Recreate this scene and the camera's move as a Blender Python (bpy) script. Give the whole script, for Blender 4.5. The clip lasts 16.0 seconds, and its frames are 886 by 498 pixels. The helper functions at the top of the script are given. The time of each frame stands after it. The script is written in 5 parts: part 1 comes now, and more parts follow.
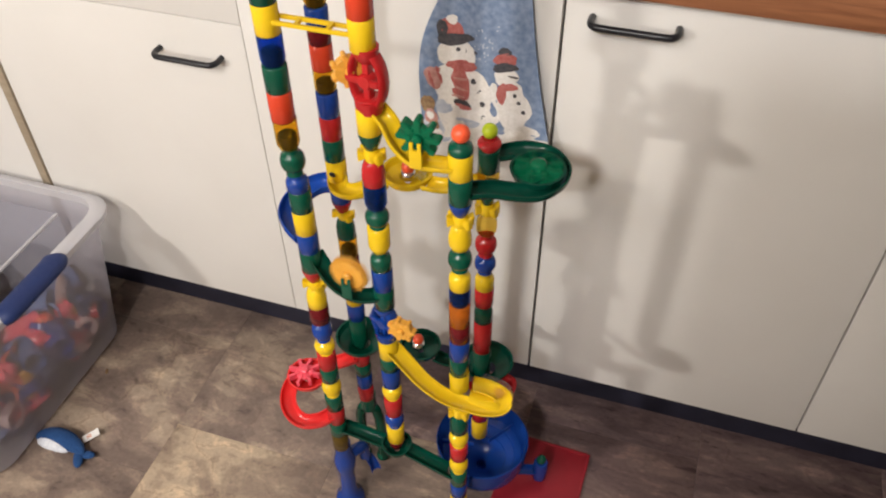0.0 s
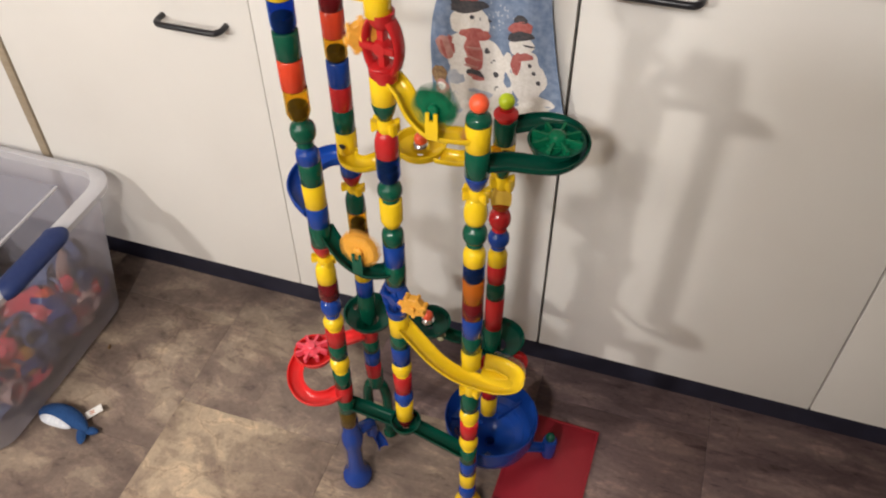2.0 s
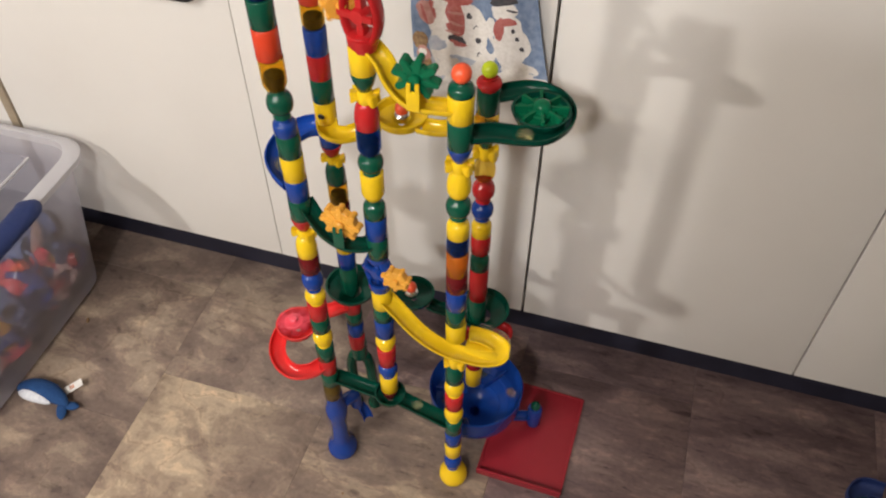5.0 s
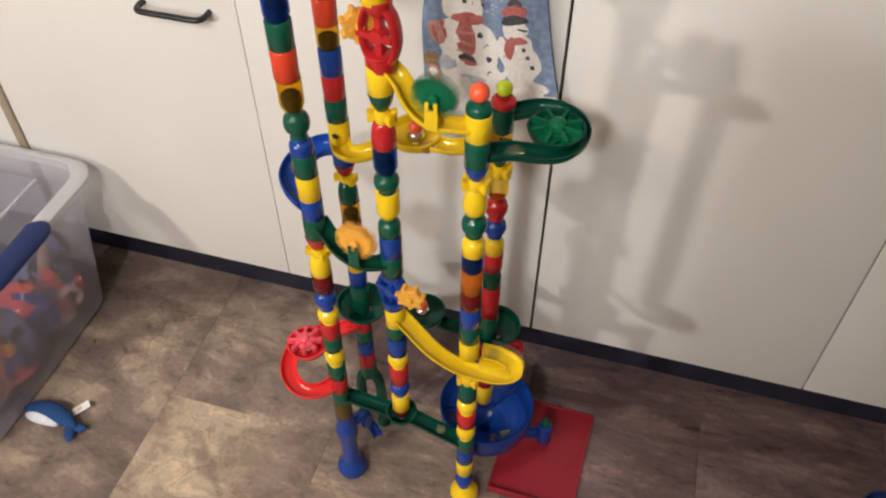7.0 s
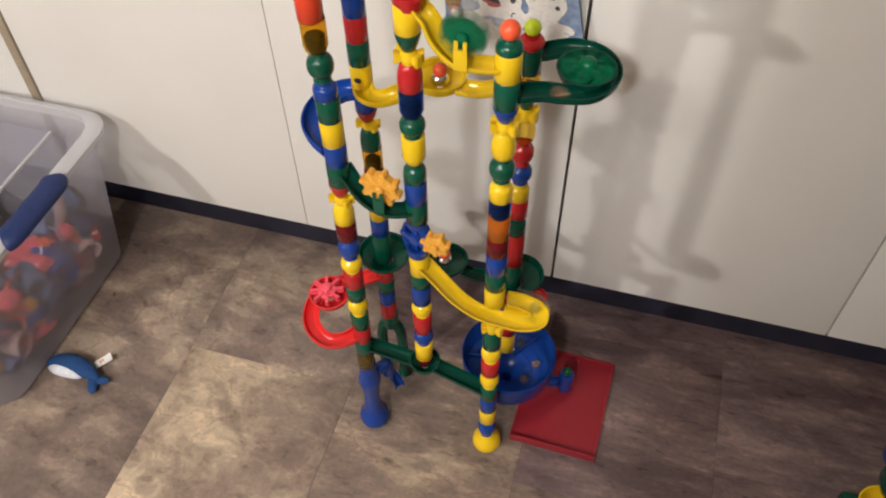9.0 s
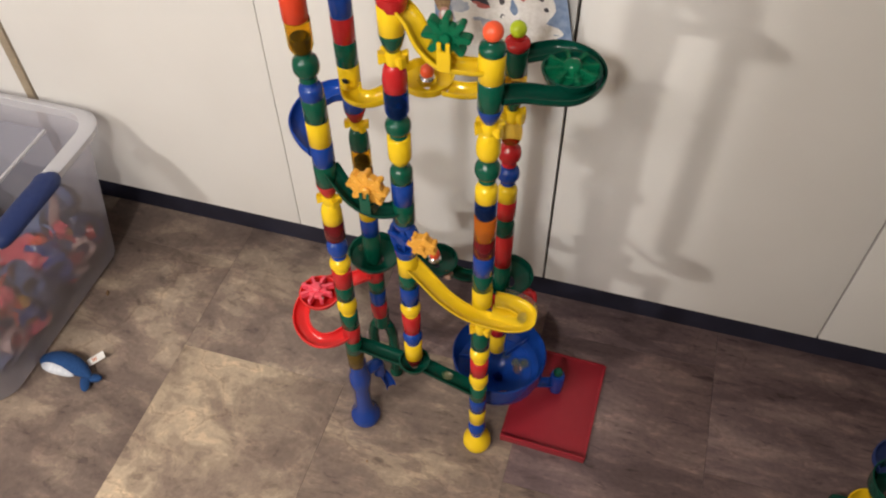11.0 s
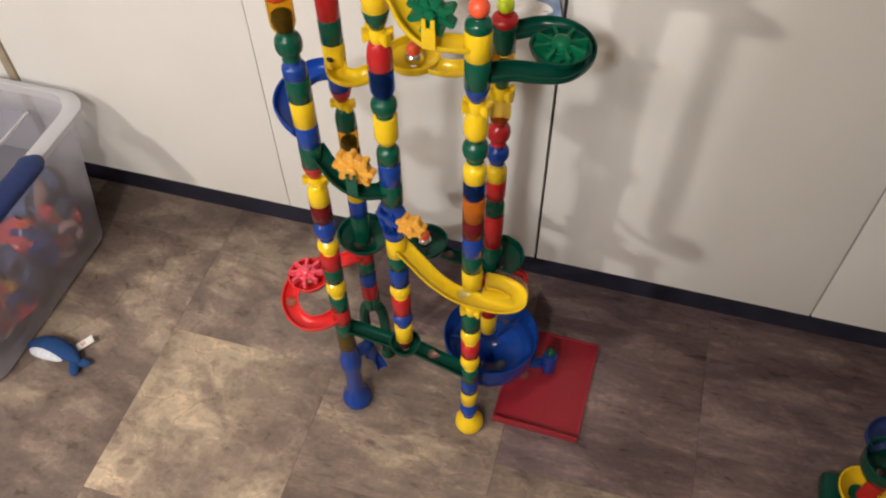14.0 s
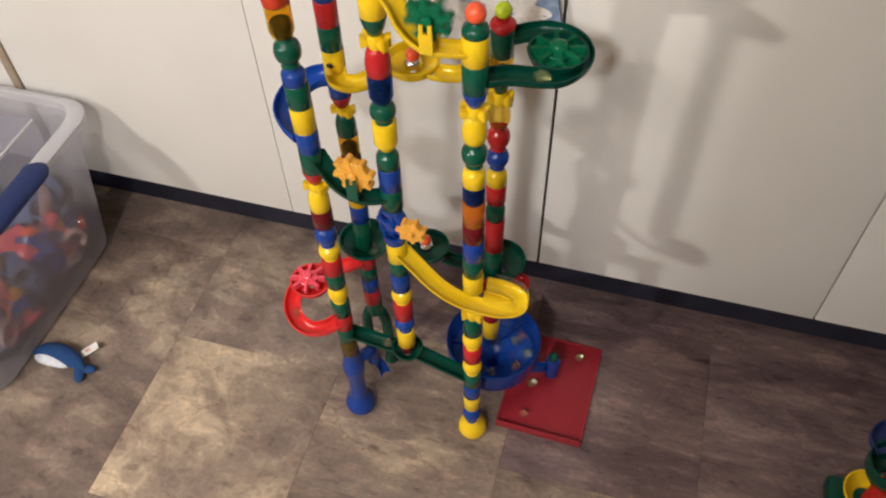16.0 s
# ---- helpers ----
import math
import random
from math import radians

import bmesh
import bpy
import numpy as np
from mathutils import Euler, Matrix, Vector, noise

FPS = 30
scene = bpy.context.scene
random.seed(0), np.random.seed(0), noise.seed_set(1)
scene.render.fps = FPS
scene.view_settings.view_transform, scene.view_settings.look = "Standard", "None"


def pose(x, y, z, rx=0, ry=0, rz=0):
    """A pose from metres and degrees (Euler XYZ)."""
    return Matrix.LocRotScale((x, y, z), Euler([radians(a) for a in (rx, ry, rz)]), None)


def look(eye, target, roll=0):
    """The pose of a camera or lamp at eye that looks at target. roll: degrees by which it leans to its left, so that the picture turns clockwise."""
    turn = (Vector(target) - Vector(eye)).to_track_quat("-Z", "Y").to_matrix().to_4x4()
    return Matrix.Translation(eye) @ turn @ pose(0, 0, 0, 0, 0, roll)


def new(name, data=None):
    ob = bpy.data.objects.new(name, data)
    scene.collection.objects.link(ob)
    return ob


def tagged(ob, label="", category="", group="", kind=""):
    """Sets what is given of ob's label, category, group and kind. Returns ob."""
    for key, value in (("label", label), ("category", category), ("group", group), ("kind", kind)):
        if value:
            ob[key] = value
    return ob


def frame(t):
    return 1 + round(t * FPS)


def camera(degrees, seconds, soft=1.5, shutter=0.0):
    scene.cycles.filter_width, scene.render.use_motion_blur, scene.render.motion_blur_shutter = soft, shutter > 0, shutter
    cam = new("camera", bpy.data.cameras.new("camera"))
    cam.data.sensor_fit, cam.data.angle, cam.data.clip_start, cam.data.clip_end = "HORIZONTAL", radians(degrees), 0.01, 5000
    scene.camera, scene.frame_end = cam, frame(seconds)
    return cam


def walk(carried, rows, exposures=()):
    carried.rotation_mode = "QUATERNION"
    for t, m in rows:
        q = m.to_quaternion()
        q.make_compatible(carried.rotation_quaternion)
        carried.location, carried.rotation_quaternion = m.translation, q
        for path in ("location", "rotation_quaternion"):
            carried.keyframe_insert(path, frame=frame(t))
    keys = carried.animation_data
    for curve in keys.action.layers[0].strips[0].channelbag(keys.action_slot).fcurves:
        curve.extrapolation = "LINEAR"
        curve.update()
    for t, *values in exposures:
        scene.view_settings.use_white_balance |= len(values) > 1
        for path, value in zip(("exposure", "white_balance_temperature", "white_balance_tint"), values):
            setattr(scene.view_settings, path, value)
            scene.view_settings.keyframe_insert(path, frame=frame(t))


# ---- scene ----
cam = camera(56.5, 16.0, soft=2.1, shutter=0.9)
PATH = [
    (0, (0.058, 0.098, 1.301), (-0.401, 1.469, -0.081), -0.7),
    (0.5, (0.058, 0.098, 1.299), (-0.405, 1.466, -0.085), -0.9),
    (1, (0.056, 0.1, 1.289), (-0.4, 1.456, -0.109), -1.0),
    (1.5, (0.049, 0.105, 1.285), (-0.4, 1.445, -0.13), -0.8),
    (2, (0.035, 0.11, 1.282), (-0.407, 1.443, -0.143), -0.4),
    (2.5, (0.033, 0.115, 1.281), (-0.404, 1.444, -0.149), -0.3),
    (3, (0.032, 0.119, 1.276), (-0.386, 1.435, -0.171), -0.2),
    (3.5, (0.026, 0.125, 1.269), (-0.37, 1.395, -0.224), -0.2),
    (5.8, (0.029, 0.131, 1.283), (-0.355, 1.431, -0.187), 0.4),
    (6, (0.025, 0.129, 1.284), (-0.362, 1.436, -0.18), 0.4),
    (6.5, (0.011, 0.125, 1.284), (-0.37, 1.443, -0.171), 0.1),
    (7, (0.007, 0.123, 1.279), (-0.373, 1.437, -0.18), 0.1),
    (7.5, (-0.006, 0.109, 1.274), (-0.391, 1.405, -0.201), -0.2),
    (8, (-0.016, 0.1, 1.272), (-0.447, 1.349, -0.23), -1.5),
    (8.5, (-0.01, 0.106, 1.265), (-0.402, 1.353, -0.249), -1.2),
    (8.7, (-0.014, 0.116, 1.262), (-0.39, 1.348, -0.268), -1.1),
    (11, (0.005, 0.122, 1.264), (-0.378, 1.352, -0.266), -1.0),
    (11.5, (0.009, 0.128, 1.259), (-0.351, 1.343, -0.288), -0.8),
    (12, (0.012, 0.132, 1.253), (-0.33, 1.331, -0.311), -0.5),
    (12.5, (0.012, 0.132, 1.251), (-0.332, 1.325, -0.317), -0.6),
    (13, (0.009, 0.132, 1.251), (-0.341, 1.326, -0.314), -0.6),
    (13.5, (0.008, 0.135, 1.253), (-0.348, 1.328, -0.312), -0.8),
    (14, (0.009, 0.134, 1.255), (-0.352, 1.33, -0.307), -1.1),
    (14.5, (0.008, 0.136, 1.256), (-0.36, 1.329, -0.307), -1.4),
    (15, (0.012, 0.136, 1.255), (-0.362, 1.335, -0.302), -1.6),
    (15.5, (0.013, 0.133, 1.255), (-0.365, 1.333, -0.299), -1.9),
    (16, (0.017, 0.134, 1.256), (-0.363, 1.336, -0.298), -2.0),
]
EXPOSURES = ((0, 0.10), (2, 0.06), (6, 0.02), (8.5, 0.0), (16, 0.0))
walk(cam, [(t, look(eye, target, roll)) for t, eye, target, roll in PATH], EXPOSURES)

# ---- light: three lamps of an evening kitchen ----
world = bpy.data.worlds.new("room_dark")
world.use_nodes = True
world.node_tree.nodes["Background"].inputs[0].default_value = (0.85, 0.85, 0.92, 1)
world.node_tree.nodes["Background"].inputs[1].default_value = 0.055
scene.world = world
LAMP_A, LAMP_B, LAMP_C = (-0.80, -0.95, 2.34), (-1.55, -1.02, 1.40), (-0.17, -1.35, 2.30)


def lamp(place, watts, size, colour, long=0.0):
    data = bpy.data.lights.new("lamp", "AREA")
    data.shape, data.size, data.energy, data.color = "DISK", size, watts, colour
    if long:
        data.shape, data.size_y = "RECTANGLE", long
    ob = new("lamp", data)
    ob.matrix_world = Matrix.Translation(place) if long else look(place, (-0.2, 0.8, 0.4))
    return ob


lamp(LAMP_A, 23.5, 0.90, (1.0, 0.94, 0.925), 0.40)
lamp(LAMP_B, 21.5, 0.11, (1.0, 0.945, 0.885))
lamp(LAMP_C, 30, 0.17, (1.0, 0.97, 0.96))
scene.view_settings.exposure = 0.0


# ---- materials ----
def material(name):
    m = bpy.data.materials.new(name)
    m.use_nodes = True
    return m, m.node_tree, m.node_tree.nodes["Principled BSDF"]


def add(tree, kind, **values):
    n = tree.nodes.new(kind)
    for key, value in values.items():
        n.inputs[key.replace("_", " ")].default_value = value
    return n


def ramp(tree, fac, stops):
    n = tree.nodes.new("ShaderNodeValToRGB")
    e = n.color_ramp.elements
    while len(e) < len(stops):
        e.new(0.5)
    for el, (p, c) in zip(e, stops):
        el.position, el.color = p, (*c, 1)
    tree.links.new(fac, n.inputs[0])
    return n.outputs[0]


def mixed(tree, fac, a, b, blend="MIX"):
    n = tree.nodes.new("ShaderNodeMix")
    n.data_type, n.blend_type = "RGBA", blend
    for value, socket in ((fac, n.inputs[0]), (a, n.inputs[6]), (b, n.inputs[7])):
        if isinstance(value, bpy.types.NodeSocket):
            tree.links.new(value, socket)
        elif isinstance(value, tuple):
            socket.default_value = (*value, 1)
        else:
            socket.default_value = value
    return n.outputs[2]


def coords(tree):
    return tree.nodes.new("ShaderNodeTexCoord").outputs["Object"]


def bumped(tree, bsdf, height, strength, distance):
    b = add(tree, "ShaderNodeBump", Strength=strength, Distance=distance)
    tree.links.new(height, b.inputs["Height"])
    tree.links.new(b.outputs[0], bsdf.inputs["Normal"])


def plastic(name, colour, rough=0.13, clear=0.0):
    """Moulded toy plastic: faint cloudiness, scuffs in the gloss; clear: how much light it lets through."""
    m, tree, p = material(name)
    n = add(tree, "ShaderNodeTexNoise", Scale=55.0, Detail=3.0)
    tree.links.new(coords(tree), n.inputs["Vector"])
    info = tree.nodes.new("ShaderNodeObjectInfo")
    dark = tuple(c * 0.86 for c in colour)
    base = mixed(tree, n.outputs[0], colour, dark)
    base = mixed(tree, info.outputs["Random"], base, mixed(tree, 0.12, base, (0.0, 0.0, 0.0)))
    tree.links.new(base, p.inputs["Base Color"])
    n2 = add(tree, "ShaderNodeTexNoise", Scale=140.0, Detail=4.0)
    tree.links.new(coords(tree), n2.inputs["Vector"])
    r = add(tree, "ShaderNodeMapRange")
    r.inputs[3].default_value, r.inputs[4].default_value = rough * 0.8, rough * 1.5
    tree.links.new(n2.outputs[0], r.inputs[0])
    tree.links.new(r.outputs[0], p.inputs["Roughness"])
    p.inputs["Transmission Weight"].default_value = clear
    p.inputs["IOR"].default_value = 1.15 if clear > 0.6 else 1.3 if clear else 1.48
    return m


YELLOW = plastic("yellow_plastic", (0.90, 0.60, 0.015), 0.09)
GREEN = plastic("green_plastic", (0.003, 0.084, 0.048), 0.12)
RED = plastic("red_plastic", (0.51, 0.020, 0.022))
BLUE = plastic("blue_plastic", (0.008, 0.050, 0.29), 0.13)
ORANGE = plastic("orange_plastic", (1.0, 0.50, 0.075), 0.22, 0.15)
PINK = plastic("pink_red_plastic", (0.95, 0.10, 0.15), 0.2)
VERMILION = plastic("vermilion_plastic", (0.72, 0.062, 0.022), 0.2)
AMBER = plastic("amber_clear_plastic", (1.0, 0.66, 0.10), 0.06, 0.96)
ORANGE_CLEAR = plastic("orange_clear_plastic", (0.75, 0.20, 0.02), 0.12, 0.5)
WINE = plastic("wine_clear_plastic", (0.22, 0.015, 0.02), 0.12, 0.4)
NAVY = plastic("navy_clear_plastic", (0.04, 0.17, 0.66), 0.08, 0.93)
BROWN = plastic("brown_clear_plastic", (0.20, 0.12, 0.02), 0.12, 0.5)
BLUE_CLEAR = plastic("blue_clear_plastic", (0.012, 0.072, 0.42), 0.18, 0.12)
BOWL_BLUE = plastic("bowl_blue_plastic", (0.016, 0.088, 0.46), 0.16, 0.38)
GREEN_CLEAR = plastic("green_clear_plastic", (0.006, 0.19, 0.085), 0.15, 0.25)
DARK = plastic("dark_plastic", (0.02, 0.022, 0.016), 0.35)
NEON_ORANGE = plastic("neon_orange_plastic", (1.0, 0.125, 0.045), 0.3)
NEON_LIME = plastic("neon_lime_plastic", (0.55, 0.68, 0.02), 0.35)
TRAY_RED = plastic("tray_red_plastic", (0.31, 0.015, 0.026), 0.38)
TRACK_GREEN = plastic("dark_green_clear_plastic", (0.003, 0.068, 0.043), 0.12, 0.12)
BLACK = plastic("black_plastic", (0.012, 0.012, 0.016), 0.3)
NAVY_GRIP = plastic("navy_grip_plastic", (0.012, 0.03, 0.13), 0.5)


def chrome():
    m, tree, p = material("chrome")
    p.inputs["Base Color"].default_value = (0.8, 0.8, 0.8, 1)
    p.inputs["Metallic"].default_value, p.inputs["Roughness"].default_value = 1.0, 0.12
    return m


def marble_glass(name, clear, swirl):
    m, tree, p = material(name)
    n = add(tree, "ShaderNodeTexNoise", Scale=120.0, Distortion=2.0)
    tree.links.new(coords(tree), n.inputs["Vector"])
    tree.links.new(ramp(tree, n.outputs[0], ((0.46, clear), (0.60, swirl))), p.inputs["Base Color"])
    p.inputs["Transmission Weight"].default_value, p.inputs["Roughness"].default_value = 0.94, 0.03
    return m


def laminate():
    """White cabinet laminate, faintly pebbled, with broad smudges."""
    m, tree, p = material("white_laminate")
    c = coords(tree)
    big = add(tree, "ShaderNodeTexNoise", Scale=3.0, Detail=4.0)
    fine = add(tree, "ShaderNodeTexNoise", Scale=420.0, Detail=2.0)
    for n in (big, fine):
        tree.links.new(c, n.inputs["Vector"])
    tree.links.new(ramp(tree, big.outputs[0], ((0.3, (0.70, 0.68, 0.64)), (0.7, (0.76, 0.745, 0.71)))), p.inputs["Base Color"])
    tree.links.new(ramp(tree, big.outputs[0], ((0.3, (0.42,) * 3), (0.7, (0.52,) * 3))), p.inputs["Roughness"])
    bumped(tree, p, fine.outputs[0], 0.25, 0.0006)
    return m


def tile_stone(name, tones, stretched, chips=30.0, ridge=1.0):
    """Vinyl tile that imitates slate: broad clouds, flaked layers with sharp edges, thin slivers, every tile a shade of its own."""
    m, tree, p = material(name)
    c = tree.nodes.new("ShaderNodeTexCoord").outputs["Object"]
    info = tree.nodes.new("ShaderNodeObjectInfo")
    scale = add(tree, "ShaderNodeVectorMath")
    scale.operation = "SCALE"
    tree.links.new(info.outputs["Location"], scale.inputs[0])
    scale.inputs["Scale"].default_value = 1.9
    shift = add(tree, "ShaderNodeVectorMath")
    tree.links.new(c, shift.inputs[0])
    tree.links.new(scale.outputs[0], shift.inputs[1])
    v = shift.outputs[0]
    stretch = add(tree, "ShaderNodeMapping")
    stretch.inputs["Scale"].default_value = stretched
    stretch.inputs["Rotation"].default_value = (0, 0, 0.35)
    tree.links.new(v, stretch.inputs[0])
    cloud = add(tree, "ShaderNodeTexNoise", Scale=6.0, Detail=4.0, Roughness=0.55, Distortion=0.3)
    flake = add(tree, "ShaderNodeTexNoise", Scale=10.0, Detail=10.0, Roughness=0.62, Distortion=0.5)
    sliver = add(tree, "ShaderNodeTexNoise", Scale=chips, Detail=8.0, Roughness=0.66, Distortion=0.4)
    fine = add(tree, "ShaderNodeTexNoise", Scale=110.0, Detail=5.0, Roughness=0.65)
    for n in (cloud, flake, sliver):
        tree.links.new(stretch.outputs[0], n.inputs["Vector"])
    tree.links.new(v, fine.inputs["Vector"])
    level = add(tree, "ShaderNodeMath")
    level.operation = "MULTIPLY_ADD"
    level.inputs[1].default_value = 0.7
    tree.links.new(cloud.outputs[0], level.inputs[0])
    tree.links.new(flake.outputs[0], level.inputs[2])
    height = add(tree, "ShaderNodeMath")
    height.operation = "SUBTRACT"
    height.inputs[1].default_value = 0.35
    tree.links.new(level.outputs[0], height.inputs[0])
    a, b, d, e = tones
    base = ramp(tree, height.outputs[0], ((0.38, a), (0.43, tuple(0.5 * (x + y) for x, y in zip(a, b))), (0.438, b), (0.50, b), (0.508, d), (0.565, d), (0.573, e), (0.64, tuple(1.12 * x for x in e))))
    broad = ramp(tree, height.outputs[0], ((0.34, a), (0.46, b), (0.55, d), (0.66, e)))
    base = mixed(tree, 0.45, base, broad)
    nick = ramp(tree, sliver.outputs[0], ((0.34, tuple(1 - ridge * d for d in (0.36, 0.38, 0.37))), (0.42, (0.94, 0.93, 0.93)), (0.55, (1.0, 1.0, 1.0)), (0.63, tuple(1 + ridge * d for d in (0.28, 0.26, 0.22)))))
    base = mixed(tree, 0.95, base, nick, "MULTIPLY")
    speck = ramp(tree, fine.outputs[0], ((0.3, (0.80, 0.79, 0.78)), (0.6, (1.07, 1.06, 1.05))))
    base = mixed(tree, 0.8, base, speck, "MULTIPLY")
    warp = add(tree, "ShaderNodeVectorMath")
    warp.operation = "MULTIPLY_ADD"
    warp.inputs[1].default_value = (0.13, 0.13, 0.0)
    tree.links.new(flake.outputs["Color"], warp.inputs[0])
    tree.links.new(v, warp.inputs[2])
    crack = add(tree, "ShaderNodeTexVoronoi", Scale=8.5)
    crack.feature = "DISTANCE_TO_EDGE"
    tree.links.new(warp.outputs[0], crack.inputs["Vector"])
    line = ramp(tree, crack.outputs["Distance"], ((0.0, (0.72, 0.68, 0.66)), (0.010, (0.86, 0.83, 0.81)), (0.026, (1.30, 1.27, 1.22)), (0.08, (1.0, 1.0, 1.0))))
    where = ramp(tree, cloud.outputs[0], ((0.46, (0.0,) * 3), (0.58, (0.60,) * 3)))
    base = mixed(tree, 1.0, base, mixed(tree, where, (1.0, 1.0, 1.0), line), "MULTIPLY")
    tone = ramp(tree, info.outputs["Random"], ((0.0, (0.90, 0.89, 0.90)), (1.0, (1.06, 1.05, 1.03))))
    base = mixed(tree, 1.0, base, tone, "MULTIPLY")
    tree.links.new(base, p.inputs["Base Color"])
    tree.links.new(ramp(tree, flake.outputs[0], ((0.35, (0.58,) * 3), (0.65, (0.40,) * 3))), p.inputs["Roughness"])
    bumped(tree, p, sliver.outputs[0], 0.45, 0.0025)
    return m


def matt(name, a, b, scale=30.0, rough=0.8, bump=0.3):
    m, tree, p = material(name)
    n = add(tree, "ShaderNodeTexNoise", Scale=scale, Detail=6.0)
    tree.links.new(coords(tree), n.inputs["Vector"])
    tree.links.new(ramp(tree, n.outputs[0], ((0.35, a), (0.65, b))), p.inputs["Base Color"])
    p.inputs["Roughness"].default_value = rough
    bumped(tree, p, n.outputs[0], bump, 0.001)
    return m


def wood(name, a, b):
    m, tree, p = material(name)
    mp = add(tree, "ShaderNodeMapping")
    mp.inputs["Scale"].default_value = (3, 40, 40)
    tree.links.new(coords(tree), mp.inputs[0])
    n = add(tree, "ShaderNodeTexNoise", Scale=3.0, Detail=8.0, Distortion=0.8)
    tree.links.new(mp.outputs[0], n.inputs["Vector"])
    tree.links.new(ramp(tree, n.outputs[0], ((0.3, a), (0.7, b))), p.inputs["Base Color"])
    p.inputs["Roughness"].default_value = 0.45
    bumped(tree, p, n.outputs[0], 0.2, 0.0008)
    return m


def bin_plastic(name, milk, tone=(0.61, 0.59, 0.64)):
    """Clear polypropylene: milky, half see-through."""
    m, tree, p = material(name)
    n = add(tree, "ShaderNodeTexNoise", Scale=60.0, Detail=4.0)
    tree.links.new(coords(tree), n.inputs["Vector"])
    p.inputs["Base Color"].default_value = (*tone, 1)
    tree.links.new(ramp(tree, n.outputs[0], ((0.3, (0.28,) * 3), (0.7, (0.42,) * 3))), p.inputs["Roughness"])
    see = add(tree, "ShaderNodeBsdfTransparent")
    see.inputs[0].default_value = (0.88, 0.89, 0.92, 1)
    mix = tree.nodes.new("ShaderNodeMixShader")
    mix.inputs[0].default_value = milk
    tree.links.new(see.outputs[0], mix.inputs[1])
    tree.links.new(p.outputs[0], mix.inputs[2])
    tree.links.new(mix.outputs[0], tree.nodes["Material Output"].inputs["Surface"])
    return m


CHROME, LAMINATE = chrome(), laminate()
MARBLE = marble_glass("clear_marble_glass", (0.82, 0.86, 0.76), (0.62, 0.60, 0.14))
MARBLE_ORANGE = marble_glass("orange_marble_glass", (0.86, 0.80, 0.72), (0.85, 0.24, 0.06))
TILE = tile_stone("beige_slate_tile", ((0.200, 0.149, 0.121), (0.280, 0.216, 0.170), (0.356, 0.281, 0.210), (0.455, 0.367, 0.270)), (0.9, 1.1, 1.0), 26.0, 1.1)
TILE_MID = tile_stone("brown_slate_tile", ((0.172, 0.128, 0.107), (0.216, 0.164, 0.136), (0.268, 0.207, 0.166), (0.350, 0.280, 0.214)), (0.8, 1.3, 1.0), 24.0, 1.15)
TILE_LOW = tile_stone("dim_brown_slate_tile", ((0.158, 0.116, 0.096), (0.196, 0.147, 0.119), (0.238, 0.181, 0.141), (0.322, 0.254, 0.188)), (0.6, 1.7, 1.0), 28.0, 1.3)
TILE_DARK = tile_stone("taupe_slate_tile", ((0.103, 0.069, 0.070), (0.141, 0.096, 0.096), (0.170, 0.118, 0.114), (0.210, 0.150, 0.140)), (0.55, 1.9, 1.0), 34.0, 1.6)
BIN, BIN_RIM = bin_plastic("milky_clear_plastic", 0.47), bin_plastic("milky_rim_plastic", 0.62, (0.72, 0.71, 0.73))
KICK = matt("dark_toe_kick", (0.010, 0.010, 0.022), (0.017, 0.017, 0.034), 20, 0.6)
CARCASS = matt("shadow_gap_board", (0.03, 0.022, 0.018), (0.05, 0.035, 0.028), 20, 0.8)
COUNTER = wood("reddish_wood_edge", (0.20, 0.075, 0.032), (0.33, 0.135, 0.06))
TAN = wood("tan_edge_strip", (0.30, 0.24, 0.165), (0.38, 0.31, 0.22))
SUBFLOOR = matt("tile_grout", (0.10, 0.08, 0.065), (0.14, 0.115, 0.09), 60)
PAINT = matt("wall_paint", (0.60, 0.56, 0.50), (0.64, 0.60, 0.54), 8, 0.8, 0.1)
CEIL = matt("ceiling_paint", (0.74, 0.72, 0.68), (0.78, 0.76, 0.72), 40, 0.9, 0.2)
GLOW = material("lamp_glow")
GLOW[2].inputs["Emission Color"].default_value = (1.0, 0.85, 0.66, 1)
GLOW[2].inputs["Emission Strength"].default_value = 6.0
GLOW = GLOW[0]


# ---- mesh helpers ----
def bm_box(x0, y0, z0, x1, y1, z1, bevel=0.0):
    bm = bmesh.new()
    bmesh.ops.create_cube(bm, size=1, matrix=Matrix.Translation(((x0 + x1) / 2, (y0 + y1) / 2, (z0 + z1) / 2)) @ Matrix.Diagonal((x1 - x0, y1 - y0, z1 - z0, 1)))
    if bevel:
        bmesh.ops.bevel(bm, geom=bm.edges[:], offset=bevel, segments=2, affect="EDGES", profile=0.6)
    return bm


def lathe(profile, seg=28):
    """A turned body: profile is (radius, z) from bottom to top; ends at radius 0 are closed."""
    bm = bmesh.new()
    rings = []
    for r, z in profile:
        if r <= 1e-6:
            rings.append([bm.verts.new((0, 0, z))])
        else:
            rings.append([bm.verts.new((r * math.cos(2 * math.pi * k / seg), r * math.sin(2 * math.pi * k / seg), z)) for k in range(seg)])
    for a, b in zip(rings, rings[1:]):
        for k in range(seg):
            j = (k + 1) % seg
            if len(a) == 1:
                bm.faces.new((a[0], b[j], b[k])) if len(b) > 1 else None
            elif len(b) == 1:
                bm.faces.new((a[k], a[j], b[0]))
            else:
                bm.faces.new((a[k], a[j], b[j], b[k]))
    return bm


